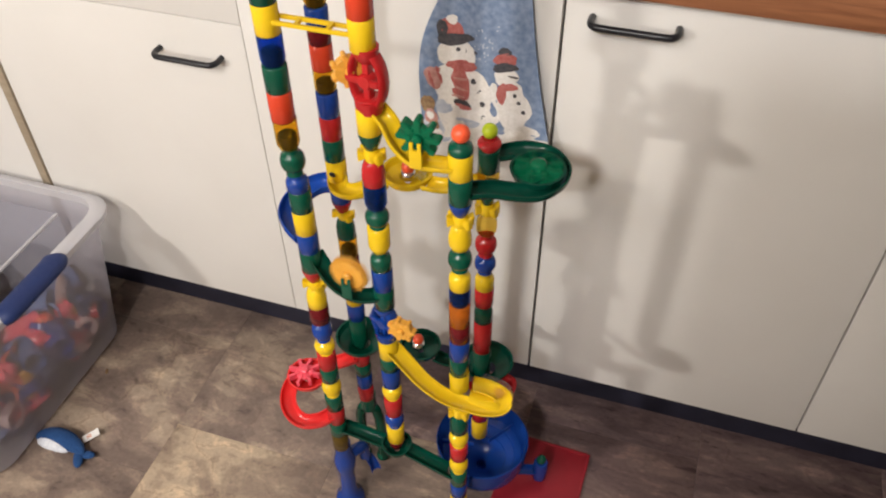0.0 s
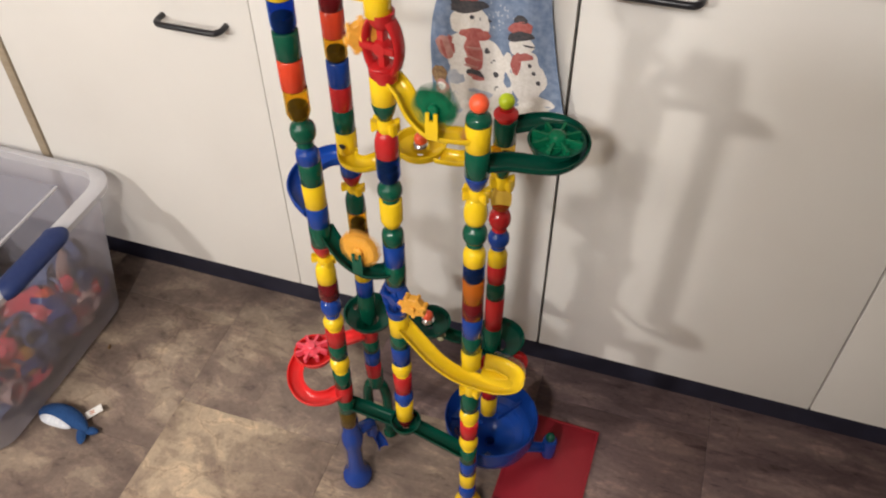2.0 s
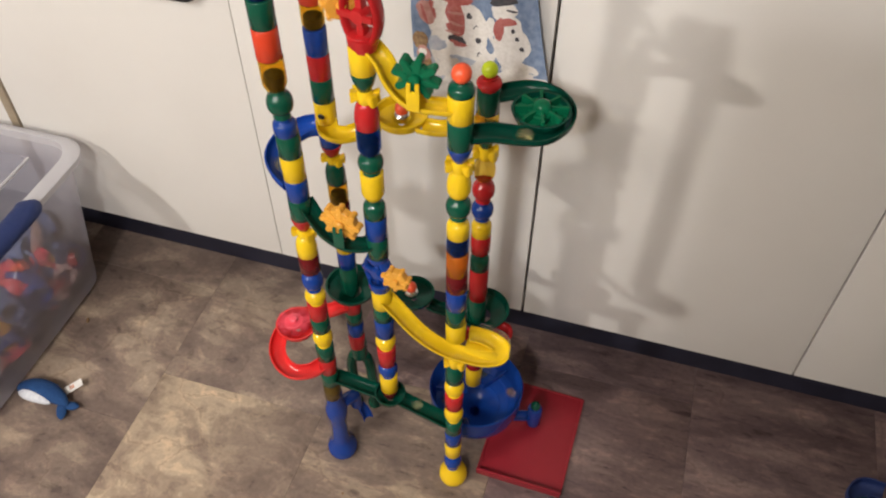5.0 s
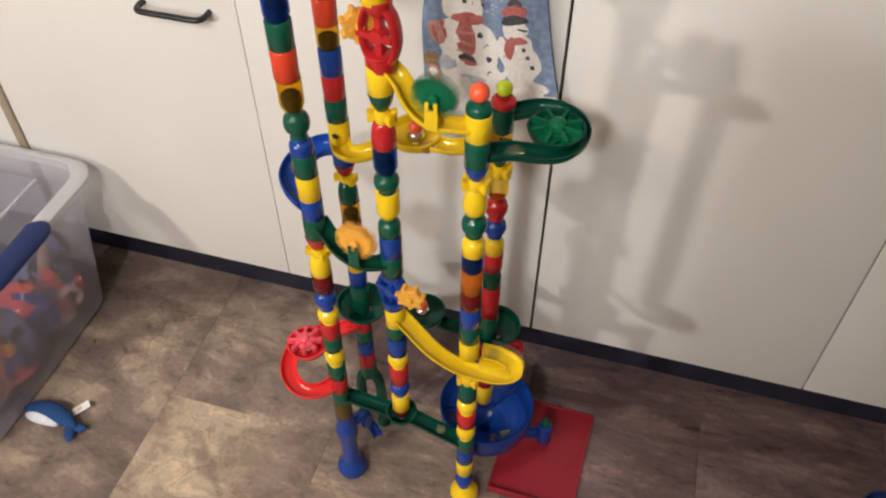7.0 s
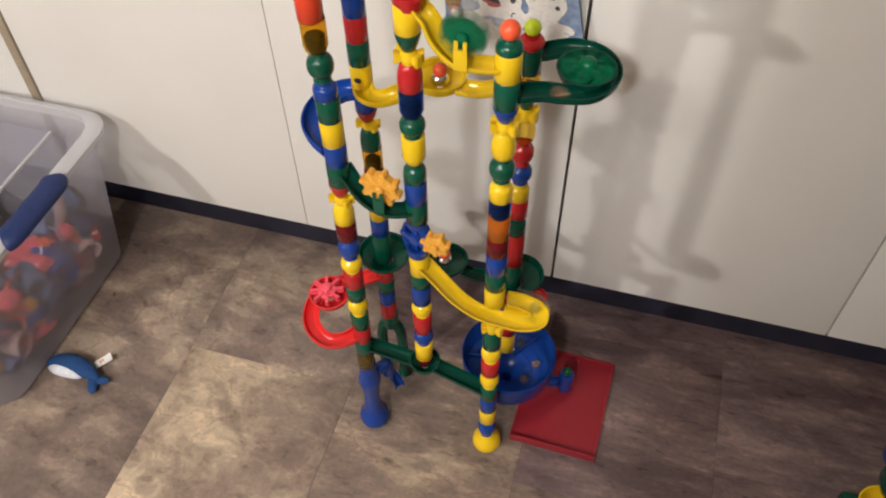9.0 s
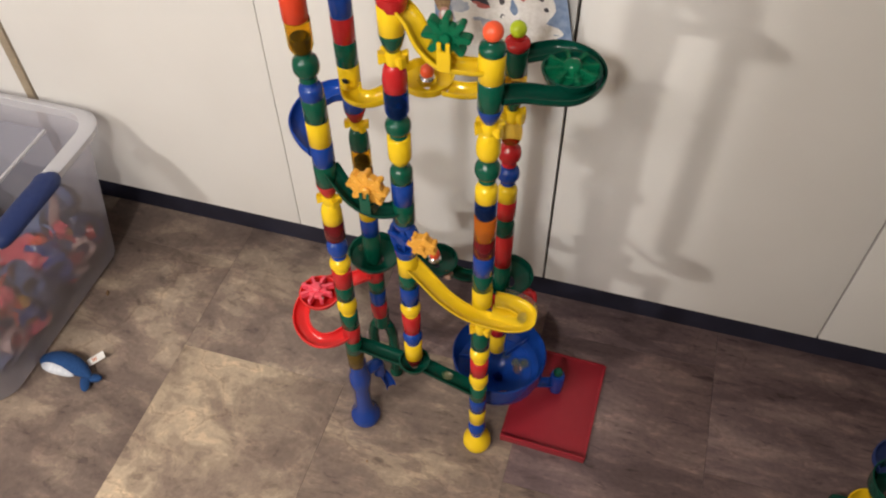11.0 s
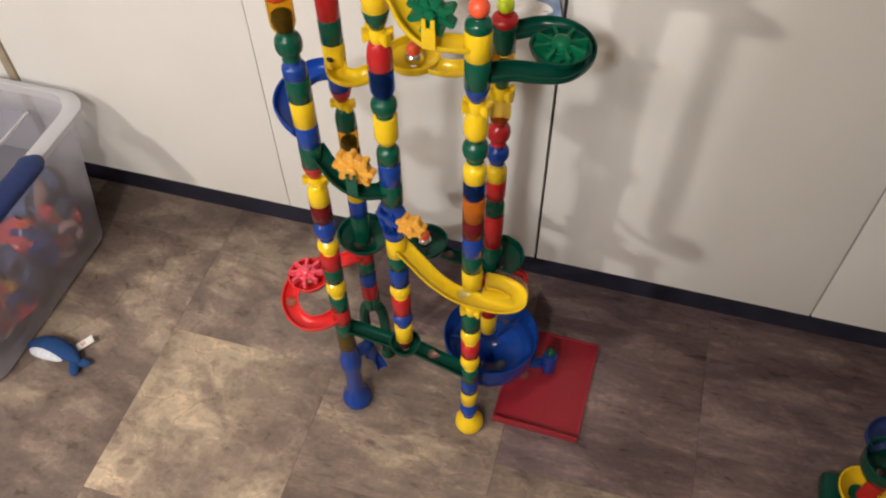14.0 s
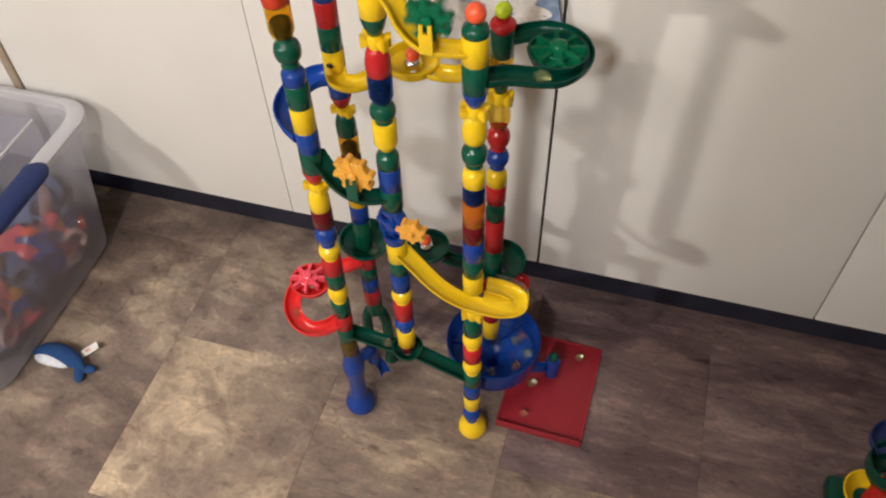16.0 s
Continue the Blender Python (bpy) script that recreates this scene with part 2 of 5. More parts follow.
def spline(points, n=8):
    """A smooth line through the points."""
    p = [Vector(q) for q in points]
    p = [2 * p[0] - p[1]] + p + [2 * p[-1] - p[-2]]
    out = []
    for i in range(1, len(p) - 2):
        for k in range(n):
            t = k / n
            a, b, c, d = p[i - 1], p[i], p[i + 1], p[i + 2]
            out.append(0.5 * (2 * b + (c - a) * t + (2 * a - 5 * b + 4 * c - d) * t * t + (3 * b - a - 3 * c + d) * t ** 3))
    out.append(p[-2])
    return out


def sweep(points, section, n=8, closed=True):
    """A section (side, up) drawn along a smooth line, its up kept upright."""
    line = spline(points, n)
    bm = bmesh.new()
    rings = []
    for i, q in enumerate(line):
        d = (line[min(i + 1, len(line) - 1)] - line[max(i - 1, 0)]).normalized()
        ref = Vector((0, 0, 1)) if abs(d.z) < 0.93 else Vector((0, 1, 0))
        side = d.cross(ref).normalized()
        up = side.cross(d)
        rings.append([bm.verts.new(q + side * a + up * b) for a, b in section])
    m = len(section)
    for a, b in zip(rings, rings[1:]):
        for k in range(m):
            bm.faces.new((a[k], a[(k + 1) % m], b[(k + 1) % m], b[k]))
    bm.faces.new(rings[0][::-1])
    bm.faces.new(rings[-1])
    bmesh.ops.recalc_face_normals(bm, faces=bm.faces)
    return bm


def trough_section(r, wall=0.0016, lift=0.004, n=10, deep=0.78):
    """An open gutter: half round with raised sides and thickness."""
    out = [(r * math.cos(a), deep * r * math.sin(a)) for a in (math.pi + math.pi * k / n for k in range(n + 1))]
    inn = [((r - wall) * math.cos(a), (deep * r - wall) * math.sin(a)) for a in (2 * math.pi - math.pi * k / n for k in range(n + 1))]
    return [(-r, lift)] + out + [(r, lift), (r - wall, lift)] + inn + [(-(r - wall), lift)]


def round_section(r, n=12):
    return [(r * math.cos(2 * math.pi * k / n), r * math.sin(2 * math.pi * k / n)) for k in range(n)]


def joined(*bms):
    first = bms[0]
    for other in bms[1:]:
        me = bpy.data.meshes.new("tmp")
        other.to_mesh(me)
        other.free()
        first.from_mesh(me)
        bpy.data.meshes.remove(me)
    return first


def moved(bm, m):
    bmesh.ops.transform(bm, matrix=m, verts=bm.verts)
    return bm


def mesh(name, bm, mat, smooth=True, angle=42):
    me = bpy.data.meshes.new(name)
    bm.normal_update()
    lim = radians(angle)
    for e in bm.edges:
        e.smooth = not (len(e.link_faces) == 2 and e.calc_face_angle(0) > lim)
    for f in bm.faces:
        f.smooth = smooth
    bm.to_mesh(me)
    bm.free()
    for mt in (mat if isinstance(mat, (list, tuple)) else [mat]):
        me.materials.append(mt)
    return me


def part(name, bm, mat, parent, label="", at=(0, 0, 0), rot=None, angle=42):
    """One mesh object under a thing or a part; bm may be a mesh that is already made."""
    me = bm if isinstance(bm, bpy.types.Mesh) else mesh(name, bm, mat, angle=angle)
    ob = new(name, me)
    ob.parent = parent
    ob.matrix_basis = Matrix.Translation(at) @ (rot or Matrix.Identity(4))
    if label:
        tagged(ob, label)
    return ob


def thing(name, place, label, category, group="", kind=""):
    ob = new(name)
    ob.location = place
    ob.empty_display_size = 0.02
    return tagged(ob, label, category, group, kind)


def solid(name, bm, mat, label, category, kind="", place=(0, 0, 0), group="", angle=42):
    ob = new(name, mesh(name, bm, mat, angle=angle))
    ob.location = place
    return tagged(ob, label, category, group, kind)


# ---- the room ----
WALL = 1.02          # face of the cabinet doors
TILE_W = 0.311
floor = solid("floor", bm_box(-2.6, -3.0, -0.04, 2.6, 1.60, -0.004), SUBFLOOR, "slate-look tiled kitchen floor in taupe and beige", "floor", "structure")
solid("wall_north", bm_box(-2.6, 1.60, 0, 2.6, 1.70, 2.42), PAINT, "plain painted kitchen wall behind the cabinets", "wall", "structure")
solid("wall_south", bm_box(-2.6, -3.10, 0, 2.6, -3.0, 2.42), PAINT, "plain painted kitchen wall", "wall", "structure")
solid("wall_west", bm_box(-2.70, -3.1, 0, -2.6, 1.7, 2.42), PAINT, "plain painted kitchen wall", "wall", "structure")
solid("wall_east", bm_box(2.6, -3.1, 0, 2.7, 1.7, 2.42), PAINT, "plain painted kitchen wall", "wall", "structure")
solid("ceiling", bm_box(-2.7, -3.1, 2.42, 2.7, 1.7, 2.50), CEIL, "plain white ceiling", "ceiling", "structure")
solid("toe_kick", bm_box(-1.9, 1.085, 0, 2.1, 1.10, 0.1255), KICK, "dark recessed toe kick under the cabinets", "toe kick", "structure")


def ceiling_light(place, r):
    t = thing("ceiling_light", (place[0], place[1], place[2] + 0.03), "round warm white ceiling light", "ceiling light")
    part("housing", lathe([(0, 0.03), (r * 1.1, 0.03), (r * 1.1, 0.05), (r * 0.3, 0.06), (0.015, 0.065), (0.015, 2.42 - place[2] - 0.03), (0, 2.42 - place[2] - 0.03)]), CHROME, t)
    part("diffuser", lathe([(0, 0.012), (r * 0.8, 0.014), (r, 0.028), (0, 0.029)]), GLOW, t)


panel = thing("ceiling_light", (LAMP_A[0], LAMP_A[1], 2.36), "long rectangular kitchen ceiling light panel", "ceiling light")
part("frame", bm_box(-0.60, -0.30, 0.012, 0.60, 0.30, 0.058, 0.006), CEIL, panel)
part("diffuser", bm_box(-0.56, -0.26, 0.0, 0.56, 0.26, 0.0115, 0.003), GLOW, panel)
ceiling_light(LAMP_B, 0.10)
ceiling_light(LAMP_C, 0.12)
# unseen wall, added only to keep LAMP_C off the lower right
solid("added_shade_wall", bm_box(-0.034, -0.26, 0, 2.6, -0.16, 1.54), PAINT, "unseen low wall added to shade the lower right", "wall", "structure")


# ---- cabinets ----
def cabinet(x0, x1, label, fronts):
    """A base cabinet: carcass coloured dark for the shade in the gaps, laminate fronts (z0, z1) with narrow gaps."""
    t = thing("base_cabinet", ((x0 + x1) / 2, 1.3, 0.1255), label, "cabinet", "kitchen base cabinets")
    ox, oy, oz = t.location
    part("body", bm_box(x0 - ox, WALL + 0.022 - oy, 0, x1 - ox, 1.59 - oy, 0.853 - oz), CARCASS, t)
    out = []
    for name, z0, z1, gl, gr in fronts:
        out.append(part(name, bm_box(x0 + gl - ox, WALL - oy, z0 - oz, x1 - gr - ox, WALL + 0.019 - oy, z1 - oz, 0.0012), LAMINATE, t))
    return t, out


def handle(parent, thing_ob, x, z, width=0.106):
    """A black bow handle, its two feet on the front."""
    o = thing_ob.location
    h, d = width / 2, 0.026
    pts = [(-h, 0.001, 0), (-h, -d * 0.55, 0), (-h + 0.004, -d * 0.88, 0), (-h + 0.014, -d, 0), (0, -d, 0), (h - 0.014, -d, 0), (h - 0.004, -d * 0.88, 0), (h, -d * 0.55, 0), (h, 0.001, 0)]
    bm = bmesh.new()
    line = spline(pts, 5)
    rings = []
    for i, q in enumerate(line):
        dd = (line[min(i + 1, len(line) - 1)] - line[max(i - 1, 0)]).normalized()
        up = Vector((0, 0, 1))
        side = dd.cross(up).normalized()
        rings.append([bm.verts.new(q + side * a + up * b) for a, b in round_section(0.0046, 12)])
    for a, b in zip(rings, rings[1:]):
        for k in range(12):
            bm.faces.new((a[k], a[(k + 1) % 12], b[(k + 1) % 12], b[k]))
    bm.faces.new(rings[0][::-1])
    bm.faces.new(rings[-1])
    bmesh.ops.recalc_face_normals(bm, faces=bm.faces)
    part("handle", bm, BLACK, parent, "black bow handle", at=(x - o.x, WALL - o.y, z - o.z))


c, f = cabinet(-1.028, -0.5495, "white laminate base cabinet with a drawer over a door", (("door", 0.1285, 0.723, 0.001, 0.0006), ("drawer_front", 0.7245, 0.850, 0.001, 0.0006)))
handle(f[0], c, -0.6445, 0.665, 0.104)
c, f = cabinet(-0.5495, -0.0922, "white laminate base cabinet with one tall door", (("door", 0.1285, 0.850, 0.0006, 0.0018),))
c, f = cabinet(-0.0922, 0.3648, "white laminate base cabinet with one tall door and black handle", (("door", 0.1285, 0.850, 0.0022, 0.0014),))
handle(f[0], c, -0.005, 0.815, 0.103)
c, f = cabinet(0.3648, 0.82, "white laminate base cabinet with one tall door", (("door", 0.1285, 0.850, 0.0014, 0.002),))
c, f = cabinet(-1.65, -1.046, "white laminate end cabinet beside a tan edge strip", (("door", 0.1285, 0.850, 0.002, 0.001),))
solid("trim", bm_box(-1.0455, WALL - 0.004, 0.131, -1.0285, WALL + 0.02, 0.850, 0.001), TAN, "tan wooden edge strip between two cabinet fronts", "trim", "structure")
top = thing("worktop", (0, 1.30, 0.8535), "kitchen worktop with a reddish wood front edge", "worktop")
part("slab", bm_box(-1.9, WALL - 0.002 - 1.30, 0, 2.1, 0.30, 0.0395), LAMINATE, top)
part("front_edge", bm_box(-1.9, WALL - 0.022 - 1.30, 0, 2.1, WALL - 0.0021 - 1.30, 0.040, 0.003), COUNTER, top, "reddish wood edge")

# ---- THINGS ----
# ---- the marble run ----
BASE = Vector((-0.23, 0.78, 0.0))
run = thing("marble_run", BASE, "tall toy marble run of red, yellow, green and blue plastic", "marble run")
R = 0.0130           # tube radius
C1, C2, C3, C4, C5 = (-0.323, 0.727), (-0.3205, 0.825), (-0.232, 0.733), (-0.1335, 0.729), (-0.130, 0.829)
made = {}


def lean(x, y, z):
    """The run leans a little: its lower pieces stand further back than its top."""
    k = 1 + 0.014 * max(0.0, 1 - z / 0.75) / (y - 0.132)
    return (0.012 + (x - 0.012) * k, 0.132 + (y - 0.132) * k, 1.251 + (z - 1.251) * k)


def L(x, y, z):
    """A place of the run, in the run's own space."""
    x, y, z = lean(x, y, z)
    return (x - BASE.x, y - BASE.y, z)


def sway(col, z):
    """The two tall columns on the far side bend outward towards their tops."""
    if col not in (C1, C2):
        return col
    zs, dx = ((0.55, 0.618, 0.70, 0.754, 0.806, 1.01), (0.0, 0.0012, 0.0008, -0.0012, -0.0036, -0.0045)) if col is C1 else ((0.55, 0.61, 0.68, 0.75, 1.01), (0.0, -0.0015, -0.0038, -0.0038, -0.0045))
    return (col[0] + float(np.interp(z, zs, dx)), col[1])


def L0(x, y, z):
    return (x - BASE.x, y - BASE.y, z)


def shape(kind, h):
    """The turned profile of a column piece of height h, from its bottom up."""
    e = 0.0009
    if kind == "tube":
        return [(0, 0), (R - e, 0), (R, e), (R, h - e), (R - e, h), (0, h)]
    if kind == "ball":
        pts = [(0, 0), (0.74 * R, 0), (0.66 * R, 0.06 * h), (0.58 * R, 0.15 * h)]
        for k in range(15):
            u = -0.985 + 1.97 * k / 14
            pts.append((R * (0.56 + 0.52 * math.sqrt(1 - abs(u) ** 2.2)), 0.49 * h + 0.33 * h * u))
        return pts + [(0.58 * R, 0.86 * h), (0.66 * R, h), (0, h)]
    if kind == "shoulder":
        return [(0, 0), (R - e, 0), (R, e), (R, 0.46 * h), (0.98 * R, 0.56 * h), (0.92 * R, 0.64 * h), (0.80 * R, 0.71 * h), (0.66 * R, 0.75 * h), (0.63 * R, 0.80 * h), (0.64 * R, h), (0, h)]
    if kind == "bullet":
        return [(0, 0), (R - e, 0), (R, e), (R, 0.38 * h), (0.98 * R, 0.55 * h), (0.90 * R, 0.72 * h), (0.77 * R, 0.87 * h), (0.62 * R, 0.95 * h), (0.45 * R, h), (0, h)]
    if kind == "egg":
        return [(0, 0), (0.62 * R, 0), (0.85 * R, 0.07 * h), (0.99 * R, 0.22 * h), (1.02 * R, 0.4 * h), (0.97 * R, 0.6 * h), (0.85 * R, 0.78 * h), (0.68 * R, 0.92 * h), (0.5 * R, h), (0, h)]
    if kind == "cone":
        return [(0, 0), (0.42 * R, 0), (0.52 * R, 0.06 * h), (0.78 * R, 0.42 * h), (0.96 * R, 0.8 * h), (R, h - e), (R - e, h), (0, h)]
    if kind == "cup":
        return [(0, 0), (0.64 * R, 0), (0.74 * R, 0.05 * h), (0.96 * R, 0.20 * h), (R, 0.26 * h), (R, h - e), (R - e, h), (0, h)]
    if kind == "cap":
        return [(0, 0), (R - e, 0), (R, e), (R, 0.4 * h), (0.94 * R, 0.62 * h), (0.78 * R, 0.8 * h), (0.5 * R, 0.9 * h), (0.45 * R, h), (0, h)]
    # funnel: a thin clear tube with a dark inner funnel
    return [(0.72 * R, 0), (0.80 * R, 0), (R, 0.20 * h), (R, h), (R - 0.0014, h), (R - 0.0014, 0.22 * h), (0.72 * R, 0)]


NAMES = {"tube": "tube", "ball": "ball_joint", "shoulder": "necked_tube", "bullet": "domed_tube", "egg": "egg_joint", "cone": "cone_tip", "cup": "cup_joint", "cap": "cap", "funnel": "funnel_tube"}


def piece(col, top, bottom, kind, mat, label=""):
    col = sway(col, (top + bottom) / 2)
    lo, hi = L(*col, bottom), L(*col, top)
    h = round(hi[2] - lo[2], 4)
    key = (kind, h, mat.name)
    if key not in made:
        made[key] = mesh(NAMES[kind], lathe(shape(kind, h)), mat, angle=50)
    ob = part(NAMES[kind], made[key], mat, run, label, at=lo)
    if kind == "funnel":
        inner = lathe([(0, 0.001), (0.0086, 0.001), (0.0108, 0.26 * h), (0.0106, 0.42 * h), (0.0100, 0.46 * h), (0.0085, 0.37 * h), (0.004, 0.20 * h), (0, 0.20 * h)], 20)
        part("funnel", inner, DARK, ob, "dark inner funnel")
    return ob


def clip(col, top, bottom, turn=0.0):
    """A yellow bow-shaped connector: a short neck with four notched wings."""
    col = sway(col, (top + bottom) / 2)
    lo, hi = L(*col, bottom), L(*col, top)
    h = hi[2] - lo[2]
    neck = lathe([(0, 0), (0.0072, 0), (0.0085, 0.25 * h), (0.0085, 0.75 * h), (0.0072, h), (0, h)], 16)
    ob = part("connector", neck, YELLOW, run, "yellow bow-shaped connector", at=lo, rot=Matrix.Rotation(turn, 4, "Z"))
    w = bm_box(0.0045, -0.0042, 0.30 * h, 0.0150, 0.0042, 0.70 * h)
    for v in w.verts:
        if v.co.x > 0.01:
            v.co.y *= 1.1
            v.co.z = 0.5 * h + (v.co.z - 0.5 * h) * 2.3
    bmesh.ops.bevel(w, geom=list(w.edges), offset=0.0013, segments=2, affect="EDGES")
    wing = mesh("wing", w, YELLOW)
    for k in range(4):
        part("wing", wing, YELLOW, ob, rot=Matrix.Rotation((k // 2) * math.pi + (0.42 if k % 2 else -0.42), 4, "Z"))


LOW = {"ball": 0.60, "egg": 0.62, "cone": 0.42, "cup": 0.60, "clip": 0.30}
HIGH = {"ball": 0.60, "shoulder": 0.66, "bullet": 0.45, "egg": 0.50, "cap": 0.45, "clip": 0.30}


def column(col, rows):
    """Stack the pieces; a narrow joint sits a little lower than a full-width one."""
    for n, (top, bottom, kind, mat) in enumerate(rows):
        above = LOW.get(rows[n - 1][2], 1.0) if n and abs(rows[n - 1][1] - top) < 0.004 else 0.0
        below = HIGH.get(rows[n + 1][2], 1.0) if n + 1 < len(rows) and abs(rows[n + 1][0] - bottom) < 0.004 else 0.0
        hi, lo = max(above, HIGH.get(kind, 1.0)), max(below, LOW.get(kind, 1.0))
        top -= (1 - hi) * R * (1.251 - top) / (col[1] - 0.132)
        bottom -= (1 - lo) * R * (1.251 - bottom) / (col[1] - 0.132)
        if kind == "clip":
            clip(col, top, bottom, 0.15 + col[0])
        else:
            piece(col, top, bottom, kind, mat)


column(C1, [
    (1.005, 0.971, "tube", BLUE), (0.971, 0.937, "tube", GREEN), (0.937, 0.905, "tube", YELLOW), (0.905, 0.871, "funnel", NAVY),
    (0.871, 0.841, "tube", GREEN), (0.841, 0.806, "tube", VERMILION), (0.806, 0.770, "funnel", AMBER), (0.770, 0.738, "ball", GREEN),
    (0.738, 0.712, "shoulder", BLUE), (0.712, 0.682, "tube", GREEN), (0.682, 0.648, "tube", YELLOW), (0.648, 0.618, "tube", BLUE),
    (0.618, 0.586, "tube", GREEN), (0.586, 0.572, "cone", RED), (0.574, 0.560, "clip", None), (0.561, 0.521, "bullet", YELLOW),
    (0.521, 0.490, "tube", WINE), (0.490, 0.459, "ball", BLUE), (0.459, 0.425, "ball", YELLOW), (0.425, 0.395, "tube", RED),
    (0.395, 0.366, "tube", GREEN), (0.366, 0.330, "ball", YELLOW), (0.330, 0.299, "tube", GREEN), (0.299, 0.266, "tube", RED),
    (0.266, 0.234, "tube", GREEN), (0.234, 0.196, "tube", BROWN)])
column(C2, [
    (1.000, 0.960, "tube", GREEN), (0.960, 0.925, "tube", YELLOW), (0.925, 0.886, "funnel", AMBER), (0.886, 0.864, "tube", BLUE), (0.864, 0.842, "tube", WINE),
    (0.842, 0.810, "tube", VERMILION), (0.810, 0.780, "funnel", AMBER), (0.780, 0.747, "tube", BLUE), (0.747, 0.715, "tube", RED),
    (0.715, 0.683, "tube", GREEN), (0.683, 0.641, "tube", YELLOW), (0.641, 0.616, "tube", BLUE), (0.616, 0.604, "cone", RED),
    (0.606, 0.593, "clip", None), (0.594, 0.554, "bullet", GREEN), (0.554, 0.516, "funnel", AMBER), (0.516, 0.470, "tube", WINE),
    (0.470, 0.425, "tube", YELLOW), (0.425, 0.392, "tube", BLUE), (0.392, 0.316, "tube", GREEN), (0.316, 0.288, "tube", RED),
    (0.288, 0.261, "tube", GREEN), (0.261, 0.230, "tube", BLUE), (0.230, 0.197, "tube", RED)])
column(C3, [
    (1.110, 1.075, "tube", YELLOW), (1.075, 1.040, "tube", RED), (1.040, 1.005, "tube", GREEN), (1.005, 0.970, "tube", BLUE), (0.970, 0.934, "tube", VERMILION), (0.934, 0.900, "tube", YELLOW), (0.848, 0.836, "tube", RED), (0.836, 0.805, "tube", YELLOW),
    (0.805, 0.789, "cone", GREEN), (0.790, 0.774, "clip", None), (0.776, 0.738, "bullet", RED), (0.738, 0.704, "funnel", NAVY),
    (0.704, 0.675, "ball", GREEN), (0.675, 0.641, "cup", YELLOW), (0.641, 0.609, "shoulder", GREEN), (0.609, 0.575, "tube", BLUE),
    (0.575, 0.542, "tube", GREEN), (0.480, 0.445, "tube", YELLOW), (0.445, 0.419, "tube", GREEN), (0.419, 0.383, "tube", BLUE),
    (0.383, 0.353, "ball", YELLOW), (0.353, 0.317, "tube", RED), (0.317, 0.285, "ball", BLUE), (0.285, 0.250, "tube", YELLOW), (0.250, 0.238, "cone", WINE)])
column(C4, [
    (0.822, 0.804, "cap", GREEN), (0.804, 0.773, "tube", YELLOW), (0.773, 0.740, "tube", GREEN), (0.740, 0.726, "cone", BLUE),
    (0.728, 0.712, "clip", None), (0.714, 0.677, "egg", YELLOW), (0.677, 0.644, "ball", GREEN), (0.644, 0.611, "shoulder", YELLOW),
    (0.611, 0.583, "funnel", NAVY), (0.583, 0.548, "tube", ORANGE_CLEAR), (0.548, 0.518, "tube", WINE), (0.518, 0.484, "tube", BLUE),
    (0.484, 0.453, "tube", GREEN), (0.453, 0.419, "tube", YELLOW), (0.386, 0.366, "clip", None),
    (0.368, 0.322, "bullet", GREEN), (0.322, 0.286, "ball", YELLOW), (0.286, 0.254, "tube", RED), (0.254, 0.218, "ball", YELLOW),
    (0.218, 0.186, "tube", GREEN), (0.186, 0.152, "tube", BLUE), (0.152, 0.117, "tube", YELLOW), (0.117, 0.083, "ball", BLUE)])
column(C5, [
    (0.757, 0.738, "ball", RED), (0.738, 0.708, "tube", GREEN), (0.708, 0.688, "tube", AMBER), (0.688, 0.662, "cone", GREEN),
    (0.664, 0.645, "clip", None), (0.648, 0.612, "egg", AMBER), (0.612, 0.577, "ball", RED), (0.577, 0.545, "ball", BLUE),
    (0.545, 0.512, "shoulder", YELLOW), (0.512, 0.480, "tube", RED), (0.480, 0.447, "shoulder", GREEN), (0.447, 0.384, "tube", RED),
    (0.384, 0.320, "tube", GREEN), (0.320, 0.290, "tube", RED), (0.290, 0.252, "tube", BLUE), (0.252, 0.216, "tube", RED), (0.216, 0.172, "tube", YELLOW)])


def track(name, pts, mat, label, r=0.0115, lift=0.004, n=8, deep=0.78):
    return part(name, sweep([L(*p) for p in pts], trough_section(r, 0.0020, 0.5 * lift, 10, deep), n), mat, run, label, angle=38)


def dish(at, r, depth, mat, label, parent=None, hole=0.008):
    """A round catch dish with a raised rim and a hole in the middle."""
    w = 0.0018
    prof = [(hole, -depth), (hole + 0.002, -depth - w), (r * 0.55, -depth * 0.72 - w), (r * 0.9, -depth * 0.3 - w), (r, 0.004 - w), (r + 0.001, 0.006), (r - w, 0.006), (r * 0.88, -depth * 0.28), (r * 0.55, -depth * 0.7), (hole, -depth)]
    return part("dish", lathe(prof, 40), mat, parent or run, label, at=L(*at), angle=38)


